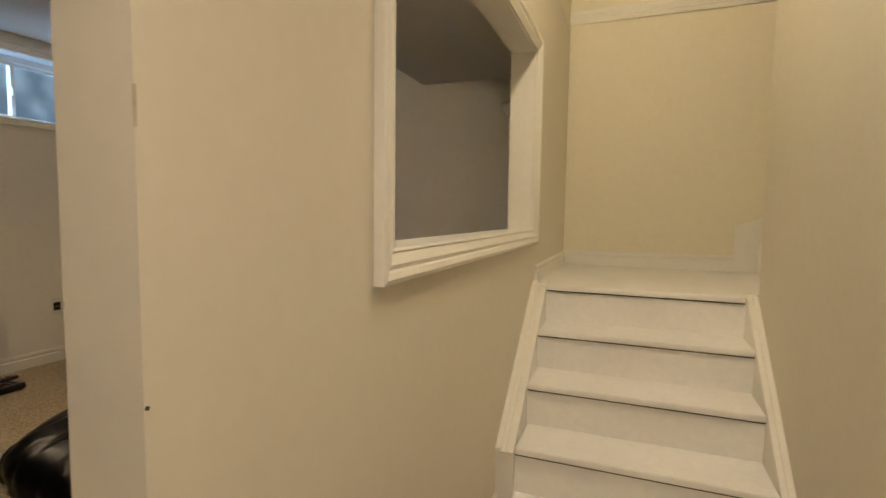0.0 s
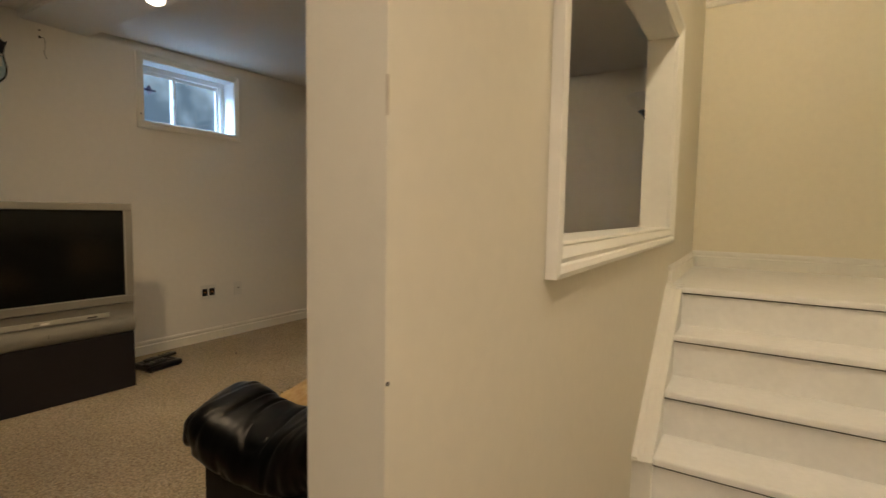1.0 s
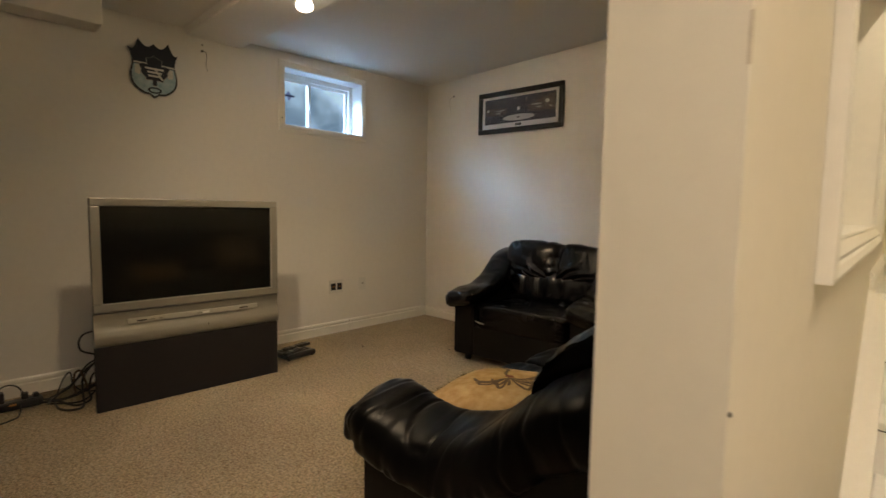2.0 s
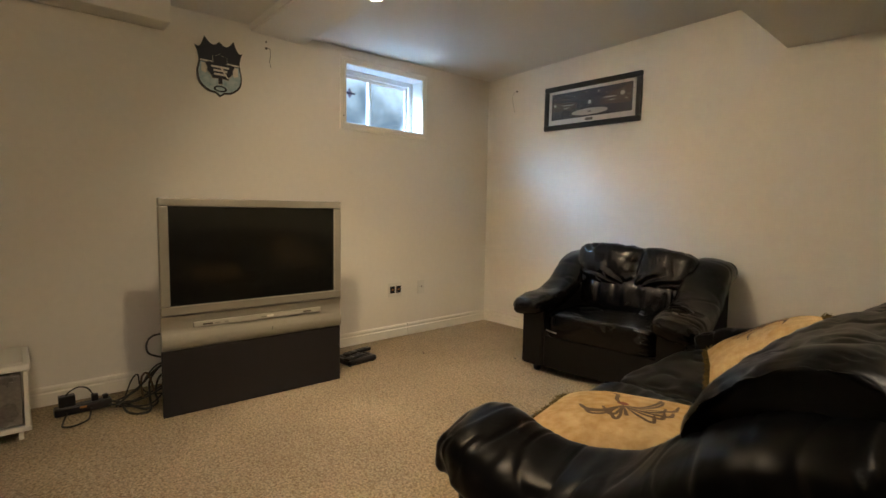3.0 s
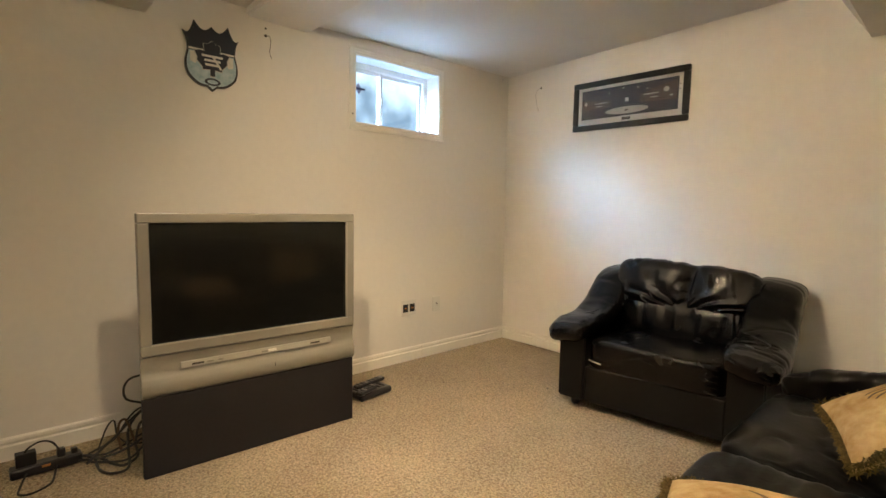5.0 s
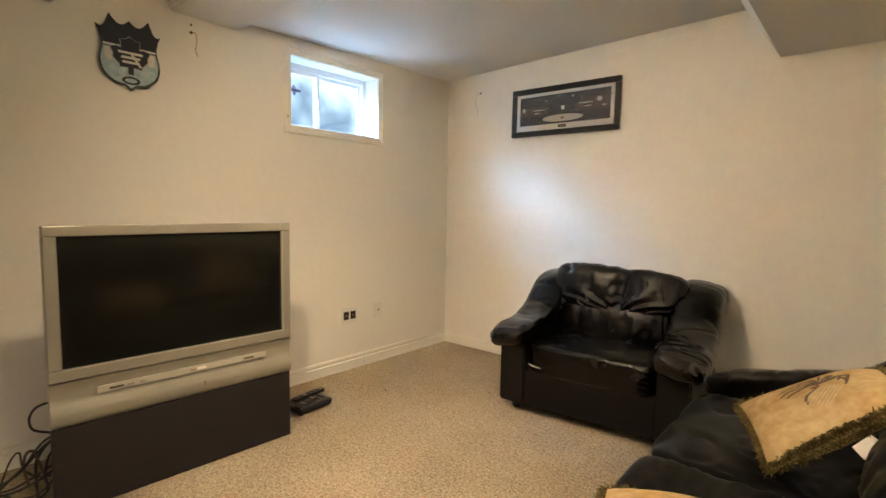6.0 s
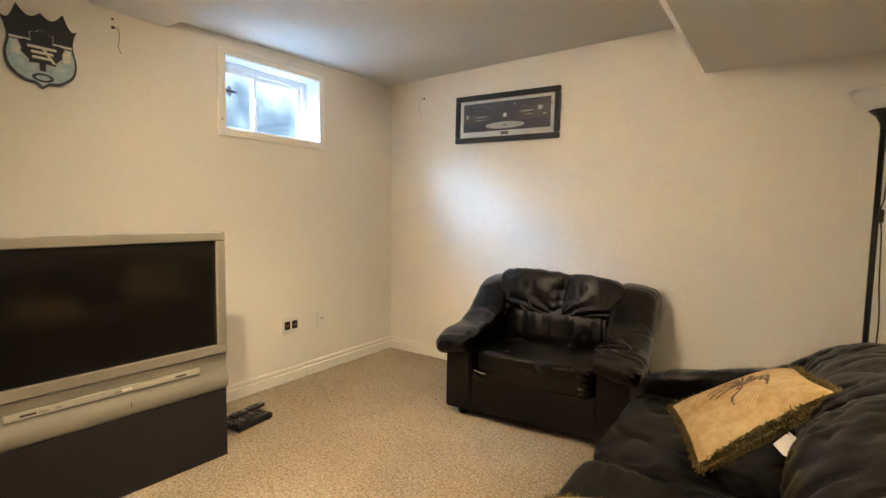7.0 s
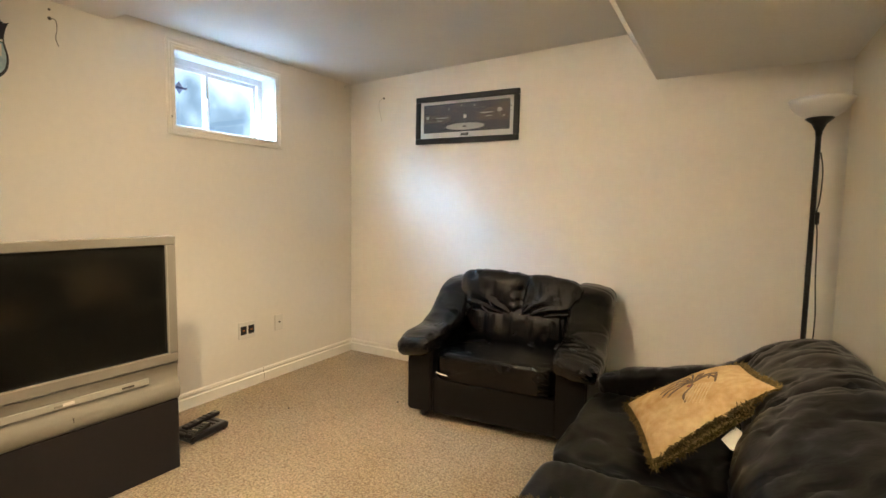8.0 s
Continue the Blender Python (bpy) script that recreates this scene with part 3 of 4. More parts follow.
# ---- black leather seating ----
def folds(bm, depth, seed, stretch, scale, fall=None):
    """Sharp creases in loose leather: narrow valleys that run across the stretch."""
    bm.normal_update()
    off = Vector((seed * 1.3, seed * 2.9, seed * 0.7))
    moves = []
    for v in bm.verts:
        q = Vector((v.co.x * stretch[0], v.co.y * stretch[1], v.co.z * stretch[2])) * scale + off
        warp = noise.noise(q * 0.45 + Vector((9, 4, 2)))
        n1 = noise.noise(q + Vector((warp, -warp, warp)) * 0.9)
        n2 = noise.noise(q * 2.1 + Vector((3, 7, 1)))
        d = -depth * max(0.0, 1 - abs(n1) * 6.5) + 0.5 * depth * n2
        moves.append(v.normal * (d * (fall(v.co) if fall else 1.0)))
    for v, d in zip(bm.verts, moves):
        v.co += d
    return bm


def padded(profile, x0, x1, nx=44, end=0.10, steps=5, sag=0.0):
    """A stuffed length of upholstery: a closed (y, z) profile drawn along x, tucked in at both ends."""
    loop = catmull([(0, y, z) for y, z in profile] + [(0, *profile[0])], steps)[:-1]
    cy, cz = sum(p.y for p in loop) / len(loop), sum(p.z for p in loop) / len(loop)
    bm = bmesh.new()
    rings = []
    for i in range(nx + 1):
        q = -1 + 2 * i / nx
        x = (x0 + x1) / 2 + (x1 - x0) / 2 * math.sin(q * math.pi / 2 * 0.98) / math.sin(math.pi / 2 * 0.98)
        k = 1 - end * abs(math.sin(q * math.pi / 2)) ** 9
        drop = sag * (1 - q * q)
        rings.append([bm.verts.new((x, cy + (p.y - cy) * k, cz + (p.z - cz) * k - drop * max(0.0, (p.z - cz) * 3))) for p in loop])
    n = len(loop)
    for a, b in zip(rings, rings[1:]):
        for k in range(n):
            bm.faces.new((a[k], a[(k + 1) % n], b[(k + 1) % n], b[k]))
    bm.faces.new(rings[0])
    bm.faces.new(list(reversed(rings[-1])))
    return bm


def head_pillow(w, h, thick, m, seed):
    """A plump loose pillow in two halves, with a middle seam and puckers that fan out from the seam's foot."""
    bm = cushion((w, thick, h), None, 4.4, 56)
    for v in bm.verts:
        u, t = v.co.x / (w / 2), v.co.z / (h / 2)
        front = max(0.0, -v.co.y / (thick / 2))
        us = u - 0.10 - 0.06 * t
        a, r = math.atan2(us, t + 1.15), math.hypot(us, t + 1.15)
        pucker = 0.010 * math.sin(a * 15 + 3.0 * noise.noise(Vector((u * 2, t * 2, seed)))) * math.exp(-((r - 0.55) / 0.5) ** 2)
        v.co.y += front * (0.024 * math.exp(-(us / 0.05) ** 2) + 0.022 * math.exp(-(us / 0.22) ** 2) + pucker)
        v.co.x *= 1 + 0.05 * abs(u) ** 3 * abs(t) ** 3 - 0.04 * max(0.0, -t)
        v.co.z += 0.026 * u * u * max(0.0, -t) - 0.016 * u * max(0.0, t) - 0.012 * math.exp(-(us / 0.07) ** 2) * max(0.0, t) ** 3
        v.co.z += 0.008 * noise.noise(Vector((u * 4, seed, 0))) * t
    folds(bm, 0.0065, seed, (1.5, 1, 0.55), 8)
    bmesh.ops.transform(bm, matrix=m, verts=bm.verts[:])
    return bm


def padded_arm(curve, xa, sx, halves, lean, seed, soft, power, droop):
    bm = sweep([(xa + sx * o, y, z) for (y, z), o in zip(curve, lean)], halves, (1, 0, 0), n=60, steps=22, power=power, cap=9)
    for v in bm.verts:
        v.co.z -= droop * (sx * (v.co.x - xa) - 0.02)
    bmesh.ops.recalc_face_normals(bm, faces=bm.faces)
    wrinkle(bm, soft, 6, seed)
    folds(bm, soft * 0.65, seed + 3, (0.45, 1.5, 0.7), 6 if soft < 0.007 else 9)
    front = curve[0][0]
    folds(bm, 0.006, seed + 5, (1.0, 0.5, 1.0), 13, lambda p: math.exp(-((p.y - front) / 0.07) ** 2))
    return bm


def seating(name, m, W, D, seats, label, category, curves, arm_half, seed, back_at):
    """curves: the middle line of each arm, as (y, z) from the front to the back, for -x and +x."""
    ob = thing(name, m, label, category)
    hide = M_LEATHER if seats == 1 else M_LEATHER_WORN
    f, inner = -D / 2, W - 0.34
    bm = bmesh.new()
    box(bm, (-inner / 2 - 0.005, f + 0.012, 0.055), (inner / 2 + 0.005, f + 0.10, 0.268), 0.010, 3)
    part("front_panel", bm, M_LEATHER_FLAT, ob)
    bm = bmesh.new()
    box(bm, (-inner / 2, f + 0.10, 0.07), (inner / 2, D / 2 - 0.10, 0.24))
    part("seat_base", bm, M_LEATHER_FLAT, ob)
    bm = bmesh.new()
    box(bm, (-W / 2 + 0.03, D / 2 - 0.12, 0.055), (W / 2 - 0.03, D / 2 - 0.02, 0.74), 0.03, 4)
    part("back_panel", bm, M_LEATHER_FLAT, ob)
    for sx, curve in zip((-1, 1), curves):
        x_out, x_in = sx * W / 2, sx * (W / 2 - 0.165)
        bm = bmesh.new()
        near = f + (0.0 if seats == 1 else 0.035)
        outline = [(near, 0.055), (near, curve[0][1] - 0.02)] + [(y, z - 0.03) for y, z in curve[1:]] + [(D / 2, curve[-1][1] - 0.04), (D / 2, 0.055)]
        prism(bm, outline, 0, min(x_out, x_in), max(x_out, x_in))
        bmesh.ops.bevel(bm, geom=bm.edges[:], offset=0.010, segments=2, affect="EDGES")
        part("side_panel", bm, M_LEATHER_FLAT, ob)
        wide, high = arm_half
        halves = [(wide * 0.86, high * 0.84), (wide, high)] + [(wide * 0.97, high)] * (len(curve) - 3) + [(wide * 0.92, high)]
        lean = [0.022, 0.025, 0.022] + [0.014] * (len(curve) - 3)
        bm = padded_arm(curve, sx * (W / 2 - 0.085), sx, halves, lean, seed + sx, 0.006 if seats == 1 else 0.008, 3.0, 0.12 if seats == 1 else 0.25)
        part("arm", bm, hide, ob, smooth=True)
    w = inner / seats
    for k in range(seats):
        cx = -inner / 2 + w * (k + 0.5)
        length = D / 2 + back_at - 0.02
        bm = cushion((w - 0.004, length, 0.185), pose(cx, f + length / 2 + (0.004 if seats == 1 else -0.028), 0.345), 9.0 if seats == 1 else 11.0, 40, dent=0.014)
        wrinkle(bm, 0.004, 5, seed + 20 + k)
        folds(bm, 0.0028 if seats == 1 else 0.0075, seed + 22 + k, (0.5, 1.2, 1), 8)
        part("seat_cushion", bm, hide, ob, smooth=True)
        if seats == 1:
            bm = cushion((w + 0.02, 0.24, 0.27), pose(cx, back_at - 0.03, 0.515, -12), 3.4, 40, pinch=0.03, seams=(0.10,))
            folds(bm, 0.010, seed + 32, (2.6, 0.6, 0.35), 5)
            part("lower_back_cushion", bm, hide, ob, smooth=True)
            bm = head_pillow(w + 0.105, 0.305, 0.26, pose(cx - 0.008, back_at + 0.005, 0.712, -15, 0, 0), seed + 40)
            part("head_cushion", bm, hide, ob, smooth=True)
        else:
            low = [(0.20, 0.41), (0.10, 0.425), (0.055, 0.47), (0.06, 0.53), (0.12, 0.585), (0.24, 0.60), (0.36, 0.58), (0.38, 0.44)]
            back = 0.06 if k == 0 else 0.0
            bm = padded([(y + back * 0.8, z) for y, z in low], cx - w / 2 + 0.003, cx + w / 2 - 0.003, 60, 0.10)
            bmesh.ops.recalc_face_normals(bm, faces=bm.faces)
            wrinkle(bm, 0.010, 5, seed + 30 + k)
            folds(bm, 0.007, seed + 33 + k, (1.6, 0.8, 0.7), 7)
            part("lower_back_cushion", bm, hide, ob, smooth=True)
            x0, x1 = cx - w / 2 - (0.07 if k == 0 else 0.0), cx + w / 2 + (0.06 if k == seats - 1 else 0.0)
            upper = [(0.16, 0.565), (0.075, 0.585), (0.055, 0.64), (0.095, 0.712), (0.165, 0.765), (0.25, 0.806), (0.335, 0.824), (0.405, 0.812), (0.445, 0.76), (0.45, 0.66), (0.40, 0.58), (0.28, 0.565)]
            bm = padded([(y + back * (0.87 - z) / 0.3, z) if y < 0.3 else (y, z) for y, z in upper], x0, x1, 90, 0.17)
            for v in bm.verts:
                # the back stands lower towards the far arm
                rise = 0.085 * min(1.0, max(0.0, (v.co.x + W / 2 - 0.1) / (W / 2 - 0.1))) - 0.042
                v.co.z += rise * max(0.0, (v.co.z - 0.60) / 0.22)
            bmesh.ops.recalc_face_normals(bm, faces=bm.faces)
            wrinkle(bm, 0.020, 3.2, seed + 41 + k)
            folds(bm, 0.008, seed + 45 + 2 * k, (0.7, 1.1, 1.3), 4.2)
            folds(bm, 0.008, seed + 55 + k, (0.9, 0.8, 1.6), 9)
            part("head_cushion", bm, hide, ob, smooth=True)
    for sx in (-1, 1):
        for sy in (-1, 1):
            bm = bmesh.new()
            lathe(bm, [(0.020, 0), (0.026, 0.010), (0.028, 0.056), (0.01, 0.056)], 14, (sx * (W / 2 - 0.08), sy * (D / 2 - 0.08), 0))
            part("foot", bm, M_BLACK, ob)
    return ob


CHAIR_ARM = [(-0.435, 0.462), (-0.32, 0.474), (-0.16, 0.492), (0.0, 0.560), (0.12, 0.655), (0.22, 0.725), (0.34, 0.738)]
chair = seating("armchair", pose(-2.693, 3.296, 0, 0, 0, 4.6), 1.07, 0.80, 1,
                "wide black leather armchair with puffy arms and torn seat seam", "armchair", (CHAIR_ARM, CHAIR_ARM), (0.132, 0.072), 3, 0.19)
bm = bmesh.new()
tube(bm, [(-0.335, -0.412, 0.318), (-0.30, -0.416, 0.311), (-0.262, -0.414, 0.307)], 0.0035, 6)
part("torn_seam", bm, M_TAG, chair, "pale stuffing in a torn seam")
for k in range(5):
    bm = bmesh.new()
    z = 0.405 - 0.030 * k
    tube(bm, [(0.335, -0.398, z), (0.300, -0.405, z + 0.004), (0.275, -0.402, z + 0.006)], 0.0045, 6)
    part("seam_pucker", bm, M_LEATHER, chair, smooth=True)

FAR_ARM = [(-0.455, 0.420), (-0.36, 0.445), (-0.20, 0.484), (-0.06, 0.510), (0.06, 0.540), (0.16, 0.605), (0.26, 0.675), (0.40, 0.700)]
NEAR_ARM = [(-0.468, 0.450), (-0.40, 0.466), (-0.28, 0.440), (-0.14, 0.434), (0.02, 0.486), (0.14, 0.574), (0.26, 0.662), (0.40, 0.710)]
sofa = seating("sofa", pose(-1.550, 2.035, 0, 0, 0, -90), 1.87, 0.95, 2,
               "black leather two-seat sofa with wrinkled puffy arms", "sofa", (FAR_ARM, NEAR_ARM), (0.128, 0.080), 11, 0.12)


# ---- fringed cushions ----
def throw_pillow(name, m, size, thick, seed, label, palm, turn, twist=0.0):
    ob = thing(name, m, label, "cushion", "fringed throw pillows")
    n = 26

    def surface(u, v, s):
        e = max(0.0, 1 - abs(u) ** 2.6) ** 0.55 * max(0.0, 1 - abs(v) ** 2.6) ** 0.55
        pull = 1 - 0.07 * (1 - u * u) * abs(v) ** 3
        pull2 = 1 - 0.07 * (1 - v * v) * abs(u) ** 3
        lump = 0.010 * noise.noise(Vector((u * 2.2 + seed, v * 2.2, s))) * e
        return Vector((u * size[0] / 2 * pull2, v * size[1] / 2 * pull, s * (thick / 2 * e) + lump + 0.004 * s + twist * u * v))

    bm = bmesh.new()
    for s in (1, -1):
        g = [[bm.verts.new(surface(-1 + 2 * i / n, -1 + 2 * j / n, s)) for j in range(n + 1)] for i in range(n + 1)]
        for i in range(n):
            for j in range(n):
                bm.faces.new((g[i][j], g[i + 1][j], g[i + 1][j + 1], g[i][j + 1]))
    bmesh.ops.remove_doubles(bm, verts=bm.verts[:], dist=0.0005)
    part("cover", bm, M_PILLOW, ob, smooth=True)
    # fringe all round
    rng = random.Random(seed)
    bm = bmesh.new()
    for k in range(4600):
        t = rng.random() * 4
        e, q = int(t), (t % 1) * 2 - 1
        u, v, nx, ny = ((q, -1, 0, -1), (1, q, 1, 0), (-q, 1, 0, 1), (-1, -q, -1, 0))[e]
        p = surface(u * rng.uniform(0.962, 1.0), v * rng.uniform(0.962, 1.0), rng.choice((-1, 1, 1)))
        out = Vector((nx + rng.uniform(-0.7, 0.7), ny + rng.uniform(-0.7, 0.7), rng.uniform(-0.7, 0.7))).normalized()
        length = rng.uniform(0.009, 0.020)
        side = Vector((-ny, nx, 0)) * rng.uniform(0.0010, 0.0022)
        curl = Vector((rng.uniform(-1, 1), rng.uniform(-1, 1), rng.uniform(-1.0, 0.6))) * 0.009
        pts = [p, p + out * length * 0.55 + curl * 0.3, p + out * length + curl]
        ups = Vector((0, 0, 0.0015))
        for a in (side, ups):
            row = [(bm.verts.new(x - a * w), bm.verts.new(x + a * w)) for x, w in zip(pts, (1, 1.1, 0.5))]
            for (a0, a1), (b0, b1) in zip(row, row[1:]):
                bm.faces.new((a0, a1, b1, b0))
    part("fringe", bm, M_FRINGE, ob, "tangled olive and brown fringe")

    def ribbon(points, w0, w1, mat, nm):
        bm = bmesh.new()
        path = catmull([(a, b, 0) for a, b in points], 5)
        rows = []
        for i, p in enumerate(path):
            d = (path[min(i + 1, len(path) - 1)] - path[max(i - 1, 0)]).normalized()
            k = i / (len(path) - 1)
            w = (w0 + (w1 - w0) * k) * (0.35 + 0.65 * math.sin(math.pi * min(1, 0.15 + k * 0.85)))
            s = Vector((-d.y, d.x, 0)) * w
            rows.append([bm.verts.new(surface(q.x, q.y, 1) + Vector((0, 0, 0.0015))) for q in (p - s, p, p + s)])
        for a, b in zip(rows, rows[1:]):
            for j in range(2):
                bm.faces.new((a[j], a[j + 1], b[j + 1], b[j]))
        part(nm, bm, mat, ob, smooth=True)

    cu, cv = palm
    ct, st = math.cos(radians(turn)), math.sin(radians(turn))

    def spot(a, b):
        return (cu + ct * a - st * b, cv + st * a + ct * b)

    # a woven pale band with fine stripes beside the trunk
    for k in range(7 if twist else 0):
        o = 0.06 + 0.05 * k
        ribbon([spot(o, -0.08), spot(o + 0.03, -0.30), spot(o, -0.62)], 0.012, 0.014, M_MOTIF_PALE, "woven_stripe")
    ribbon([spot(0, 0), spot(0.05, -0.20), spot(0.02, -0.42), spot(0.10, -0.60)], 0.018, 0.034, M_MOTIF, "palm_trunk")
    for k in range(13):
        a = radians(10 + 210 * k / 12 + rng.uniform(-9, 9))
        q = rng.uniform(0.36, 0.62)
        ex, ey = math.cos(a) * q, math.sin(a) * q * 0.75
        bow = 0.14 if math.cos(a) > 0 else 0.10
        ribbon([spot(0, 0), spot(ex * 0.45, ey * 0.5 + bow), spot(ex * 0.85, ey + 0.02), spot(ex, ey - 0.16)], 0.012, 0.034, M_MOTIF, "palm_leaf")
    ribbon([spot(-0.04, -0.04), spot(0.0, -0.09), spot(0.05, -0.06)], 0.05, 0.05, M_RUST, "fruit_patch")
    return ob


def frame_from(centre, u, v):
    """A pose from a centre and two directions in the pillow's plane."""
    u = Vector(u).normalized()
    n = u.cross(Vector(v)).normalized()
    w = n.cross(u)
    return Matrix((( u.x, w.x, n.x, centre[0]), (u.y, w.y, n.y, centre[1]), (u.z, w.z, n.z, centre[2]), (0, 0, 0, 1)))


far_pillow = throw_pillow("throw_pillow", frame_from((-1.600, 2.325, 0.606), (0.11, -0.35, 0.004), (0.414, 0.01, 0.255)), (0.405, 0.455), 0.13, 5,
                          "tan square cushion with palm print, leaning on the sofa back", (-0.10, 0.12), 55, 0.026)
bm = bmesh.new()
prism(bm, [(-0.034, -0.030), (0.010, -0.034), (0.036, -0.018), (0.040, 0.012), (0.022, 0.032), (-0.034, 0.030)], 2, -0.001, 0.001)
bmesh.ops.transform(bm, matrix=pose(0.222, 0.035, -0.045, 12, 26, 14), verts=bm.verts[:])
part("fabric_tag", bm, M_TAG, far_pillow, "white fabric care tag")
throw_pillow("throw_pillow", frame_from((-1.745, 1.53, 0.462), (0.50, 0.10, 0.05), (-0.1, 0.5, 0.0)), (0.53, 0.45), 0.16, 9,
                           "tan square cushion with palm print, lying on the sofa seat", (0.05, -0.05), 200)


# ---- rear-projection television ----
tv = thing("television", pose(-3.824, 1.274, 0, 0, 0, 90 - 1.9), "silver rear-projection television with a dark base on the carpet", "television")
# local: x along the front from left to right, -y towards the viewer
HW = 0.504
bm = bmesh.new()
box(bm, (-HW, 0, 0), (HW, 0.03, 0.352), 0.005, 2)
base = part("base_cabinet", bm, M_TVDARK, tv, "dark grey-brown lower cabinet")
bm = bmesh.new()
box(bm, (-HW + 0.10, 0.031, 0.0), (HW - 0.08, 0.42, 0.53), 0.01, 2)
part("rear_box", bm, M_TVDARK, tv)
bm = bmesh.new()
prof = [(0.0, 0.353), (-0.010, 0.366), (-0.016, 0.385), (-0.016, 0.405), (-0.009, 0.428), (-0.001, 0.446), (0.004, 0.465), (0.005, 0.49), (0.001, 0.512), (-0.006, 0.533), (0.03, 0.533), (0.03, 0.353)]
front = [(p.x, p.y) for p in catmull([(a, b, 0) for a, b in prof[:10]], 5)]
prism(bm, front + prof[10:], 0, -HW, HW)
part("control_panel", bm, M_SILVER, tv, "curved silver front panel")
bm = bmesh.new()
for lo, hi in (((-HW, -0.012, 0.536), (HW, 0.03, 0.583)), ((-HW, -0.012, 1.098), (HW, 0.03, 1.140)),
               ((-HW, -0.012, 0.583), (-HW + 0.044, 0.03, 1.098)), ((HW - 0.044, -0.012, 0.583), (HW, 0.03, 1.098))):
    box(bm, lo, hi, 0.005, 2)
bezel = part("bezel", bm, M_SILVER, tv)
# shine on the bezel's lower and right inner edges, made as pale strips
bm = bmesh.new()
for lo, hi in (((-HW + 0.042, -0.0135, 0.579), (HW - 0.040, -0.004, 0.584)), ((HW - 0.0455, -0.0135, 0.584), (HW - 0.041, -0.004, 1.098))):
    box(bm, lo, hi)
part("edge_shine", bm, M_SILVER_LIGHT, bezel)
bm = bmesh.new()
box(bm, (-HW + 0.040, 0.004, 0.580), (HW - 0.040, 0.02, 1.102))
part("screen", bm, M_SCREEN, tv, "dark switched-off glossy screen")
bm = bmesh.new()
prism(bm, [(0.031, 0.54), (0.031, 1.125), (0.16, 1.08), (0.40, 0.86), (0.44, 0.60), (0.44, 0.54)], 0, -HW + 0.10, HW - 0.06)
bmesh.ops.bevel(bm, geom=bm.edges[:], offset=0.02, segments=3, affect="EDGES")
part("rear_hood", bm, M_TVDARK, tv)
bm = bmesh.new()
box(bm, (-0.355, -0.010, 0.462), (0.365, 0.002, 0.490), 0.003)
strip = part("control_strip", bm, M_SILVER_LIGHT, tv, "pale strip with buttons and sockets")
for x, w in ((-0.31, 0.05), (-0.25, 0.03), (-0.20, 0.02), (0.0, 0.03), (0.25, 0.05)):
    part("button", boxes(((x, -0.0125, 0.471), (x + w, -0.0085, 0.479)), bevel=0.001), M_SILVER if w != 0.05 else M_GROOVE, strip)
part("logo_bar", boxes(((0.03, -0.0120, 0.470), (0.07, -0.009, 0.482))), M_WHITE_PLASTIC, strip)
part("marker_slit", boxes(((0.060, -0.0175, 0.392), (0.063, -0.012, 0.412))), M_GROOVE, tv)

# ---- black device with two remotes by the television ----
dev = thing("video_player", pose(-4.06, 2.045, 0, 0, 0, -84), "small black video device lying on the carpet", "media player")
bm = bmesh.new()
box(bm, (-0.125, -0.095, 0.006), (0.125, 0.095, 0.046), 0.016, 4)
part("case", bm, M_BLACK, dev)
part("front_lip", boxes(((-0.11, -0.101, 0.012), (0.11, -0.093, 0.026)), bevel=0.003), M_BRASS_DARK, dev)
for k in range(6):
    part("vent_rib", boxes(((-0.09 + 0.034 * k, -0.06, 0.0455), (-0.076 + 0.034 * k, 0.06, 0.049)), bevel=0.001), M_TVDARK, dev)
for x in (-0.10, 0.10):
    for y in (-0.07, 0.07):
        bm = bmesh.new()
        lathe(bm, [(0.002, 0.0), (0.010, 0.0), (0.010, 0.008), (0.002, 0.008)], 12, (x, y, 0))
        part("rubber_foot", bm, M_CABLE, dev)


def remote(m, length, label):
    ob = thing("remote_control", m, label, "remote control", "remote controls on the player")
    bm = bmesh.new()
    box(bm, (-0.024, -length / 2, 0), (0.024, length / 2, 0.022), 0.008, 3)
    for v in bm.verts:
        v.co.x *= 1 - 0.16 * math.cos(math.pi * v.co.y / length)
    part("case", bm, M_BLACK, ob)
    for i in range(7):
        for j in range(3):
            x, y = -0.013 + 0.013 * j, -length * 0.40 + length * 0.8 * i / 6
            part("button", boxes(((x - 0.004, y - 0.004, 0.021), (x + 0.004, y + 0.004, 0.0245)), bevel=0.001), M_SILVER if i in (2, 6) else M_TVDARK, ob)
    return ob


remote(pose(-4.085, 2.075, 0.0495, 3, 0, 4), 0.22, "long black remote control lying on a black device")
remote(pose(-3.985, 1.985, 0.0495, 0, 3, 22), 0.17, "short black remote control lying on a black device")


# ---- shield sign ----
def smooth_outline(points, steps=6):
    return [(p.x, p.y) for p in catmull([(a, b, 0) for a, b in points], steps)]


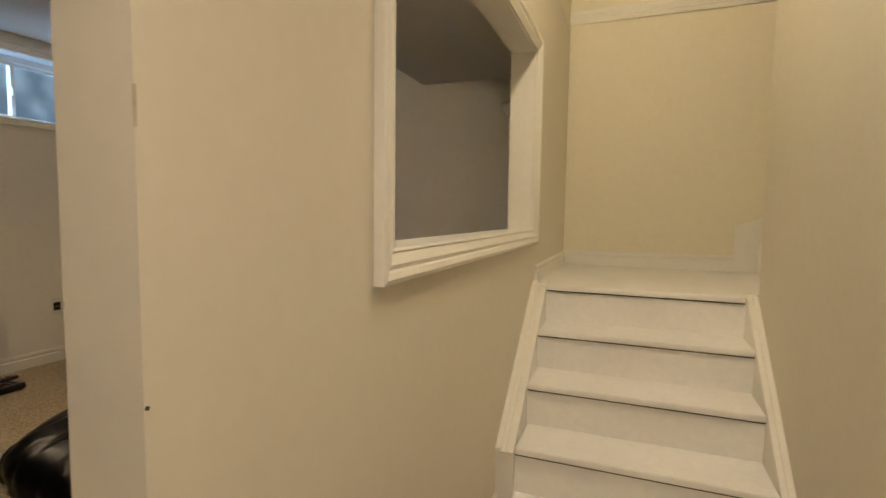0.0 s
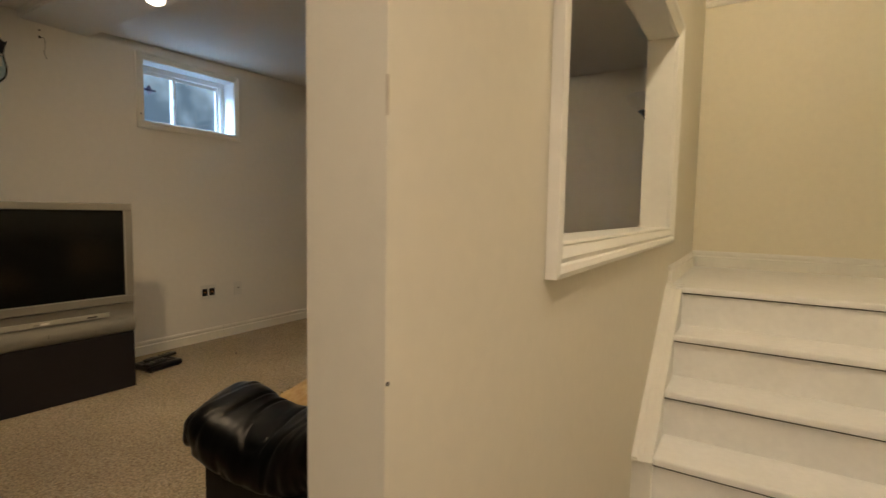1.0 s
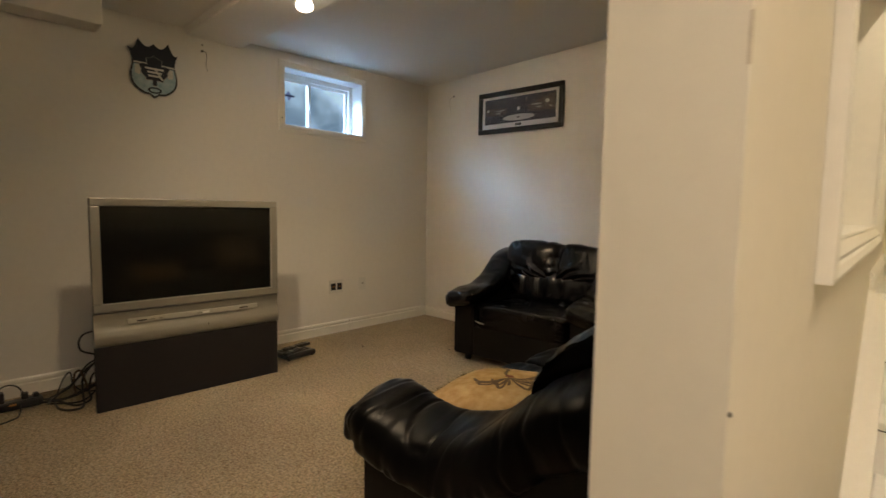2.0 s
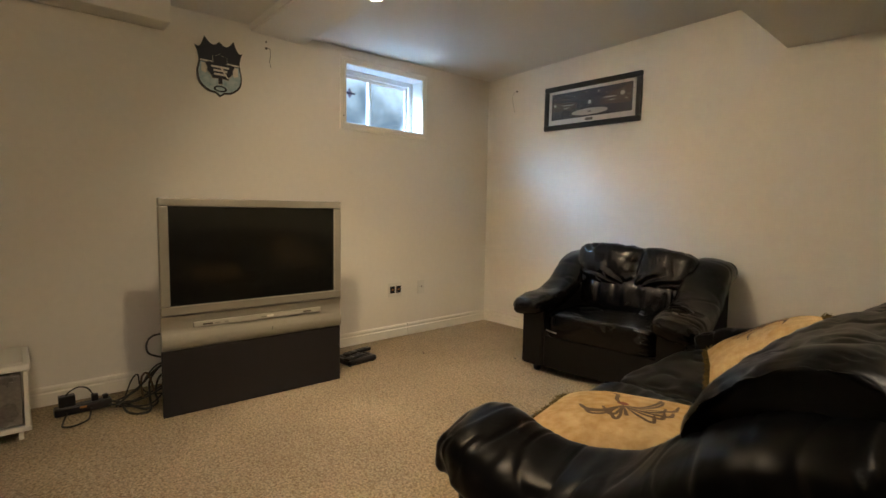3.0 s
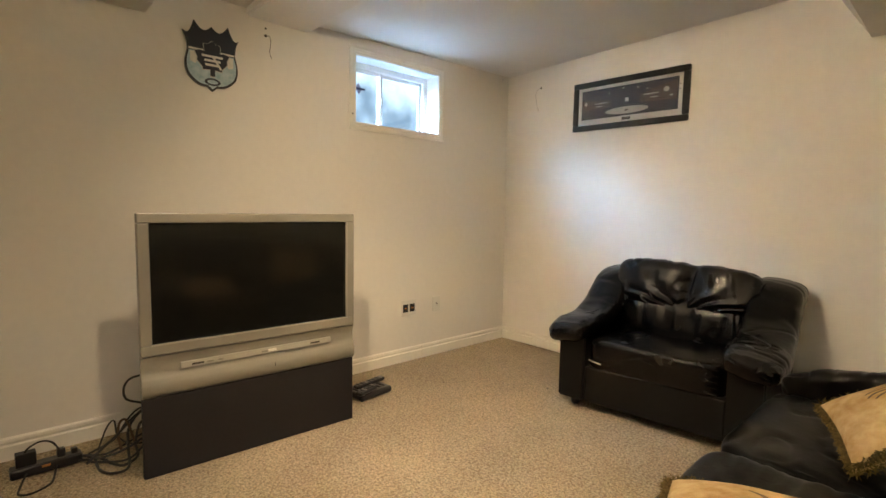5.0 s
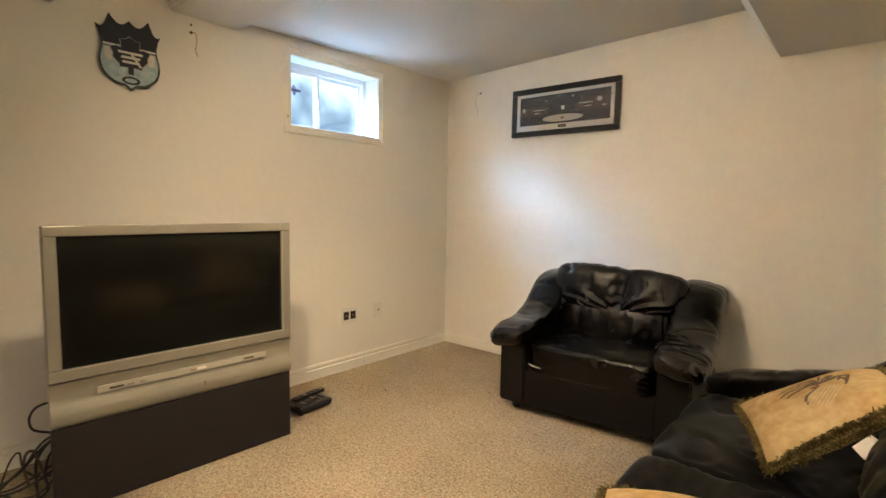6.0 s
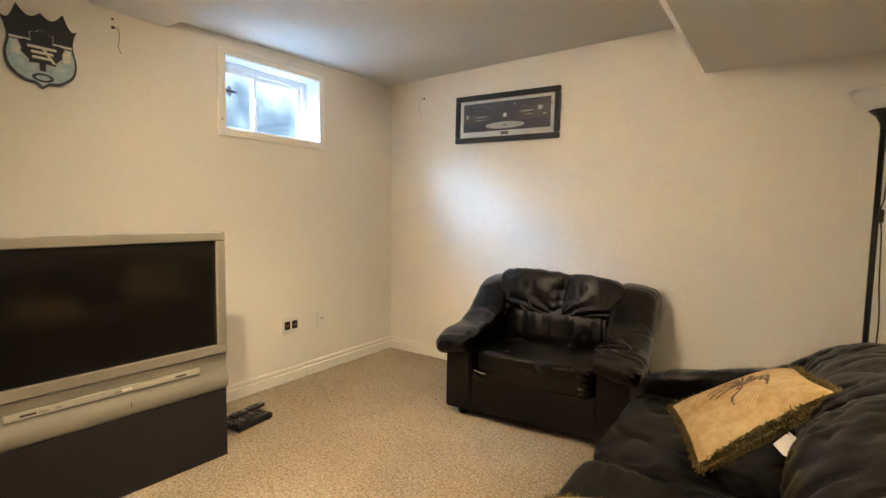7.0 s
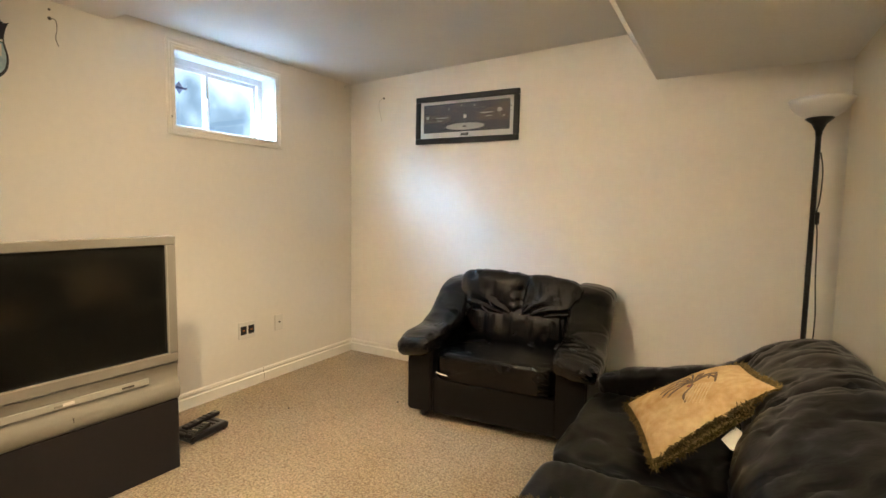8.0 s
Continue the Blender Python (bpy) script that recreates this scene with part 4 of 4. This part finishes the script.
def shield_outline(k):
    """Half widths and heights of a crested shield, k shrinks it."""
    tips = [(-0.145, 0.115), (-0.088, 0.178), (0.0, 0.160), (0.088, 0.178), (0.145, 0.115)]
    out = []
    for (ax, ay), (bx, by) in zip(tips, tips[1:]):
        for s in range(6):
            t = s / 6
            out.append((ax + (bx - ax) * t, ay + (by - ay) * t - 0.034 * math.sin(math.pi * t)))
    out += [(0.145, 0.115)] + smooth_outline([(0.132, 0.085), (0.124, 0.03), (0.138, -0.045), (0.125, -0.11), (0.075, -0.155), (0.025, -0.165)])
    out += [(0.0, -0.186)] + [(-x, y) for x, y in reversed(smooth_outline([(0.132, 0.085), (0.124, 0.03), (0.138, -0.045), (0.125, -0.11), (0.075, -0.155), (0.025, -0.165)]))]
    return [(x * k, y * k) for x, y in out]


# local: x to the viewer's right, z up, +y towards the wall
sign = thing("shield_sign", pose(XW + 0.004, 1.265, 1.985, 0, 0, 90) , "black and pale blue shield shaped hockey wall sign", "wall sign")


def plate(name, outline, y, mat, thick=0.002, label=""):
    bm = bmesh.new()
    low = [bm.verts.new((x, -y, z)) for x, z in outline]
    high = [bm.verts.new((x, -y - thick, z)) for x, z in outline]
    k = len(outline)
    for i in range(k):
        bm.faces.new((low[i], low[(i + 1) % k], high[(i + 1) % k], high[i]))
    for ring in (low, high):
        f = bm.faces.new(ring)
        f.normal_update()
        bmesh.ops.triangulate(bm, faces=[f], ngon_method="EAR_CLIP")
    return part(name, bm, mat, sign, label)


plate("board", shield_outline(1.0), 0.0, M_BLACK_FRAME, 0.012)
o = shield_outline(0.93)
plate("upper_field", [p for p in o if p[1] > 0.028], 0.0125, M_NAVY)
plate("lower_field", [p for p in o if p[1] <= 0.018], 0.0125, M_ICE)
for sx in (-1, 1):
    plate("stripe", [(sx * 0.118, 0.022), (sx * 0.045, 0.022), (sx * 0.045, 0.032), (sx * 0.118, 0.032)], 0.0150, M_CREAM, 0.001)
    plate("cream_patch", [(sx * 0.112, 0.012), (sx * 0.060, 0.012), (sx * 0.085, -0.050), (sx * 0.112, -0.040)], 0.0150, M_CREAM, 0.001)
half = [(0.0, 0.082), (0.020, 0.066), (0.044, 0.062), (0.040, 0.020), (0.060, 0.026), (0.090, 0.018), (0.076, -0.012), (0.078, -0.030), (0.050, -0.062), (0.050, -0.074), (0.012, -0.070), (0.012, -0.105)]
emblem = half + [(-x, z) for x, z in reversed(half[1:])]
plate("emblem_edge", [(x * 1.06, z * 1.04 - 0.001) for x, z in emblem], 0.0165, M_SILVER_LIGHT, 0.001)
plate("emblem", emblem, 0.0178, M_NAVY, 0.002, "dark plain emblem")
for z, w in ((0.0, 0.055), (-0.023, 0.042), (-0.046, 0.038)):
    plate("bar", [(-w, z - 0.006), (w, z - 0.006), (w, z + 0.006), (-w, z + 0.006)], 0.0200, M_CREAM, 0.001)
plate("stick", [(-0.005, 0.0), (0.006, 0.004), (0.050, -0.062), (0.040, -0.066)], 0.0212, M_CREAM, 0.001)
plate("oval", [(0.042 * math.cos(a * math.pi / 12), -0.135 + 0.020 * math.sin(a * math.pi / 12)) for a in range(24)], 0.0150, M_NAVY, 0.001)
plate("oval_inner", [(0.028 * math.cos(a * math.pi / 12), -0.135 + 0.011 * math.sin(a * math.pi / 12)) for a in range(24)], 0.0162, M_ICE, 0.001)

# ---- framed panorama ----
PW, PH = 0.876, 0.366
pic = thing("framed_picture", pose(-3.308, YN - 0.003, 1.973, 0, 0.5, 0), "black framed dark arena panorama with white mat", "picture")
for lo, hi in (((-PW / 2, -0.028, -PH / 2), (PW / 2, 0, -PH / 2 + 0.042)), ((-PW / 2, -0.028, PH / 2 - 0.042), (PW / 2, 0, PH / 2)),
               ((-PW / 2, -0.0279, -PH / 2 + 0.0425), (-PW / 2 + 0.042, 0, PH / 2 - 0.0425)), ((PW / 2 - 0.042, -0.0279, -PH / 2 + 0.0425), (PW / 2, 0, PH / 2 - 0.0425))):
    bm = bmesh.new()
    box(bm, lo, hi, 0.008, 3)
    part("frame_rail", bm, M_BLACK_FRAME, pic)
part("mat", boxes(((-PW / 2 + 0.03, -0.012, -PH / 2 + 0.03), (PW / 2 - 0.03, -0.006, PH / 2 - 0.03))), M_MAT, pic, "white mat board")
photo = part("photograph", boxes(((-0.366, -0.014, -0.098), (0.366, -0.0122, 0.118))), M_PHOTO, pic, "dark photograph of a hockey arena")


def print_shape(name, outline, depth, mat):
    bm = bmesh.new()
    prism(bm, outline, 1, -depth - 0.0006, -depth)
    part(name, bm, mat, photo)


def oval(cx, cz, a, b, n=28):
    return [(cx + a * math.cos(2 * math.pi * k / n), cz + b * math.sin(2 * math.pi * k / n)) for k in range(n)]


print_shape("stand_left", [(-0.36, -0.03), (-0.12, -0.02), (-0.12, 0.03), (-0.36, 0.045)], 0.0146, M_PHOTO_SEATS)
print_shape("stand_right", [(0.10, -0.02), (0.36, -0.03), (0.36, 0.10), (0.22, 0.07), (0.10, 0.03)], 0.0146, M_PHOTO_SEATS)
print_shape("ice_rink", oval(0.0, -0.060, 0.165, 0.026), 0.0146, M_PHOTO_ICE)
print_shape("scoreboard", [(-0.012, 0.0), (0.014, 0.0), (0.014, 0.028), (-0.012, 0.028)], 0.0146, M_MAT)
for cx, cz, a, b in ((-0.33, 0.02, 0.012, 0.014), (-0.14, 0.075, 0.006, 0.006), (-0.03, 0.10, 0.006, 0.006), (0.08, 0.09, 0.007, 0.007), (0.15, 0.07, 0.004, 0.005),
                     (0.285, 0.045, 0.020, 0.018), (-0.20, 0.012, 0.06, 0.003), (0.18, 0.03, 0.06, 0.004), (0.20, 0.005, 0.03, 0.003), (-0.22, -0.01, 0.03, 0.003), (0.32, 0.0, 0.012, 0.005)):
    print_shape("light", oval(cx, cz, a, b, 10), 0.0153, M_PHOTO_ICE)
rng = random.Random(21)
for k in range(26):
    cx, cz = rng.uniform(-0.35, 0.35), rng.uniform(-0.03, 0.10)
    if abs(cx) > 0.16 or cz > 0.02:
        print_shape("seat_row", oval(cx, cz, rng.uniform(0.012, 0.045), rng.uniform(0.0015, 0.005), 8), 0.0150, rng.choice((M_PHOTO_SEATS, M_PHOTO_SEATS, M_PHOTO_HAZE)))
print_shape("ice_mark", oval(0.0, -0.060, 0.018, 0.005, 16), 0.0153, M_PHOTO_SEATS)
part("plaque", boxes(((-0.032, -0.0145, -0.128), (0.032, -0.0121, -0.108))), M_BLACK, pic, "small black caption plaque")
part("plaque_bar", boxes(((-0.024, -0.0155, -0.121), (0.024, -0.0146, -0.115))), M_SILVER, pic)
g = part("glazing", boxes(((-PW / 2 + 0.035, -0.0190, -PH / 2 + 0.035), (PW / 2 - 0.035, -0.0175, PH / 2 - 0.035))), M_CLEAR, pic)
g.visible_shadow = False

# ---- floor lamp ----
fl = thing("floor_lamp", pose(-1.165, 3.56, 0), "black torchiere floor lamp with frosted white bowl, unlit", "floor lamp")
bm = bmesh.new()
lathe(bm, [(0.005, 0.0), (0.135, 0.0), (0.138, 0.012), (0.11, 0.026), (0.03, 0.034), (0.014, 0.05), (0.004, 0.05)], 36)
part("base", bm, M_BLACK, fl, smooth=True)
bm = bmesh.new()
lathe(bm, [(0.0125, 0.045), (0.0125, 1.70)], 18)
part("pole", bm, M_BLACK, fl, smooth=True)
bm = bmesh.new()
lathe(bm, [(0.012, 1.68), (0.016, 1.71), (0.032, 1.745), (0.062, 1.772), (0.058, 1.776), (0.01, 1.765)], 32)
part("cone", bm, M_BLACK, fl, smooth=True)
bm = bmesh.new()
lathe(bm, [(0.02, 1.770), (0.065, 1.778), (0.105, 1.805), (0.130, 1.84), (0.140, 1.868), (0.136, 1.868), (0.124, 1.842), (0.100, 1.811), (0.062, 1.785), (0.02, 1.778)], 40)
part("shade", bm, M_SHADE, fl, "frosted white bowl shade", smooth=True)
cord = bmesh.new()
tube(cord, [(0.012, -0.02, 1.60), (0.026, -0.022, 1.50), (0.022, -0.024, 1.36), (0.012, -0.024, 1.29), (0.022, -0.024, 1.18), (0.030, -0.02, 0.95), (0.042, -0.01, 0.75), (0.036, 0.0, 0.5), (0.02, 0.0, 0.12)], 0.0032, 8)
c = part("cord", cord, M_CABLE, fl, smooth=True)
bm = bmesh.new()
box(bm, (0.006, -0.036, 1.235), (0.026, -0.016, 1.30), 0.006, 3)
part("switch", bm, M_BLACK, c)


# ---- wall plates and loose wires ----
def wall_plate(y, z, w, h, label, black):
    ob = thing("wall_plate", pose(XW + 0.0005, y, z, 0, 0, 90), label, "wall outlet")
    bm = bmesh.new()
    box(bm, (-w / 2, -0.006, -h / 2), (w / 2, 0, h / 2), 0.0025, 2)
    part("cover", bm, M_WHITE_PLASTIC, ob)
    if black:
        for s in (-0.032, 0.032):
            part("jack", boxes(((s - 0.024, -0.009, -0.030), (s + 0.024, -0.0062, 0.030)), bevel=0.001), M_BLACK, ob, "black speaker jack")
            part("contact", boxes(((s - 0.010, -0.011, -0.004), (s + 0.010, -0.0092, 0.004))), M_ORANGE, ob)
    else:
        bm = bmesh.new()
        bmesh.ops.create_cone(bm, cap_ends=True, segments=12, radius1=0.006, radius2=0.006, depth=0.014, matrix=pose(0, -0.010, 0.004, 90))
        part("socket", bm, M_SILVER, ob)
    return ob


wall_plate(2.668, 0.412, 0.140, 0.118, "white plate with two black speaker jacks", True)
wall_plate(2.952, 0.412, 0.078, 0.118, "white single cable socket plate", False)


def loose_wire(m, points, label, sheath):
    ob = thing("loose_wire", m, label, "wire")
    bm = bmesh.new()
    tube(bm, points, 0.0018, 6)
    part("strand", bm, sheath, ob, smooth=True)
    bm = bmesh.new()
    bmesh.ops.create_icosphere(bm, subdivisions=2, radius=0.0085, matrix=pose(0, 0, 0))
    part("wall_hole", bm, M_GROOVE, ob)
    return ob


w1 = loose_wire(pose(XW + 0.001, 1.574, 2.176, 0, 0, 90), [(0, -0.006, 0), (0.018, -0.018, -0.008), (0.024, -0.012, -0.05), (0.018, -0.010, -0.09), (0.030, -0.010, -0.128)], "thin grey wire hanging from a hole in the wall", material("grey_wire", (0.16, 0.14, 0.11), 0.6))
bm = bmesh.new()
bmesh.ops.create_icosphere(bm, subdivisions=2, radius=0.006, matrix=pose(0, 0, 0.042))
part("screw_hole", bm, M_GROOVE, w1)
loose_wire(pose(-4.082, YN - 0.001, 2.196), [(0, -0.006, 0), (-0.02, -0.016, -0.012), (-0.046, -0.010, -0.05), (-0.036, -0.010, -0.11), (-0.014, -0.010, -0.19)], "thin pale wire hanging from a hole in the wall", material("pale_wire", (0.48, 0.45, 0.40), 0.6))
bm = bmesh.new()
lathe(bm, [(0.004, 0), (0.014, 0.002), (0.012, 0.012), (0.004, 0.016)], 14)
solid("wall_hook", bm, M_WHITE_PLASTIC, "tiny white plastic cap on the wall near the corner", "hook", True, pose(XW, 3.70, 2.315, 0, 90, 0))

# ---- power bar and cables ----
pb = thing("power_bar", pose(-4.215, 0.470, 0.0, 0, 0, 92), "black power bar with plugs lying on the carpet", "power bar")
bm = bmesh.new()
box(bm, (-0.125, -0.030, 0.004), (0.125, 0.030, 0.048), 0.008, 2)
part("case", bm, M_BLACK, pb)
part("adapter", boxes(((-0.105, -0.020, 0.049), (-0.035, 0.025, 0.105)), bevel=0.004), M_BLACK, pb)
part("plug", boxes(((0.035, -0.015, 0.049), (0.065, 0.015, 0.085)), bevel=0.005), M_BLACK, pb)
part("plug", boxes(((0.085, -0.015, 0.049), (0.110, 0.015, 0.072)), bevel=0.005), M_BLACK, pb)
part("label_patch", boxes(((-0.020, -0.0312, 0.030), (0.010, -0.0302, 0.040))), M_ORANGE, pb)


def cable(points, r, label):
    bm = bmesh.new()
    tube(bm, points, r, 8, 8)
    return solid("cable", bm, M_CABLE, label, "cable", True, None, "cables behind the television")


CL = "black cable tangled on the carpet behind the television"
cable([(-4.21, 0.395, 0.098), (-4.20, 0.41, 0.125), (-4.20, 0.45, 0.142), (-4.205, 0.49, 0.125), (-4.21, 0.515, 0.08)], 0.004, "black plug cord looped over the power bar")
cable([(-4.19, 0.40, 0.02), (-4.10, 0.375, 0.005), (-4.04, 0.37, 0.005), (-4.02, 0.41, 0.005), (-4.06, 0.47, 0.005), (-4.13, 0.49, 0.008), (-4.19, 0.50, 0.02)], 0.0045, "black cord looped in front of the power bar")
cable([(-4.21, 0.60, 0.025), (-4.20, 0.68, 0.008), (-4.22, 0.76, 0.02), (-4.24, 0.86, 0.05), (-4.24, 0.98, 0.06)], 0.005, CL)
cable([(-4.20, 0.595, 0.03), (-4.16, 0.66, 0.010), (-4.08, 0.69, 0.008), (-4.03, 0.73, 0.008), (-4.08, 0.79, 0.012), (-4.18, 0.80, 0.04), (-4.22, 0.84, 0.12), (-4.20, 0.95, 0.14)], 0.006, CL)
cable([(-4.19, 0.64, 0.008), (-4.05, 0.64, 0.008), (-3.98, 0.68, 0.008), (-4.00, 0.74, 0.008), (-4.12, 0.76, 0.05), (-4.20, 0.78, 0.11), (-4.18, 0.84, 0.19), (-4.16, 0.95, 0.21)], 0.006, CL)
cable([(-4.26, 0.66, 0.008), (-4.28, 0.70, 0.10), (-4.27, 0.73, 0.13), (-4.24, 0.74, 0.06), (-4.20, 0.80, 0.02), (-4.18, 0.92, 0.03)], 0.004, CL)
cable([(-4.24, 0.62, 0.012), (-4.22, 0.72, 0.06), (-4.21, 0.78, 0.15), (-4.18, 0.83, 0.20), (-4.15, 0.92, 0.20)], 0.005, CL)
cable([(-4.02, 0.80, 0.28), (-4.02, 0.745, 0.31), (-4.02, 0.735, 0.36), (-4.02, 0.76, 0.40), (-4.02, 0.82, 0.41)], 0.005, CL)

cable([(-4.10, 0.60, 0.030), (-4.16, 0.67, 0.060), (-4.20, 0.73, 0.085), (-4.19, 0.80, 0.16), (-4.16, 0.90, 0.24)], 0.006, CL)
cable([(-4.18, 0.58, 0.018), (-4.12, 0.68, 0.030), (-4.10, 0.76, 0.055), (-4.13, 0.84, 0.075), (-4.15, 0.94, 0.08)], 0.006, CL)
cable([(-4.15, 0.62, 0.010), (-4.05, 0.74, 0.020), (-4.06, 0.82, 0.07), (-4.12, 0.90, 0.11)], 0.005, CL)
bm = bmesh.new()
tube(bm, [(-4.20, 0.745, 0.006), (-4.205, 0.735, 0.08), (-4.21, 0.742, 0.135), (-4.20, 0.765, 0.150), (-4.19, 0.785, 0.09), (-4.18, 0.80, 0.02)], 0.006, 8, 8)
solid("cable", bm, material("brown_cable_sheath", (0.10, 0.06, 0.03), 0.6, vary=0.2), "brown cable end standing among black cables", "cable", True, None, "cables behind the television")

# ---- plastic drawer cart ----
cart = thing("drawer_cart", pose(-4.165, 0.045, 0), "white plastic drawer cart with cloudy drawers on castors", "drawer cart")
cart.scale = (1, 1, 0.86)
bm = bmesh.new()
box(bm, (-0.19, -0.215, 0.385), (0.19, 0.215, 0.425), 0.010, 3)
part("top", bm, M_WHITE_PLASTIC, cart)
bm = bmesh.new()
box(bm, (-0.17, -0.19, 0.420), (0.17, 0.19, 0.430), 0.004, 2)
part("top_panel", bm, M_WHITE_PLASTIC, cart)
for y in (-0.205, 0.185):
    bm = bmesh.new()
    box(bm, (-0.185, y, 0.07), (0.185, y + 0.02, 0.385), 0.004, 2)
    part("side_frame", bm, M_WHITE_PLASTIC, cart)
bm = bmesh.new()
box(bm, (-0.19, -0.21, 0.055), (0.19, 0.21, 0.085), 0.006, 2)
part("bottom", bm, M_WHITE_PLASTIC, cart)
bm = bmesh.new()
box(bm, (-0.17, -0.180, 0.090), (0.178, 0.180, 0.372), 0.008, 2)
dr = part("drawer", bm, M_DRAWER, cart, "cloudy see-through plastic drawer")
bm = bmesh.new()
box(bm, (0.176, -0.178, 0.335), (0.188, 0.178, 0.366), 0.005, 2)
part("handle_lip", bm, M_DRAWER, dr)
for sx in (-1, 1):
    for sy in (-1, 1):
        bm = bmesh.new()
        bmesh.ops.create_cone(bm, cap_ends=True, segments=20, radius1=0.024, radius2=0.024, depth=0.018, matrix=pose(sx * 0.15, sy * 0.17, 0.024, 90))
        part("castor", bm, M_WHITE_PLASTIC, cart)

# a few specks of lint on the carpet
for k, (x, y) in enumerate(((-3.37, 3.0), (-3.9, 2.55))):
    bm = bmesh.new()
    bmesh.ops.create_icosphere(bm, subdivisions=1, radius=0.006, matrix=pose(x, y, 0.003))
    solid("lint_speck", bm, M_GROOVE, "small dark speck on the carpet", "lint")
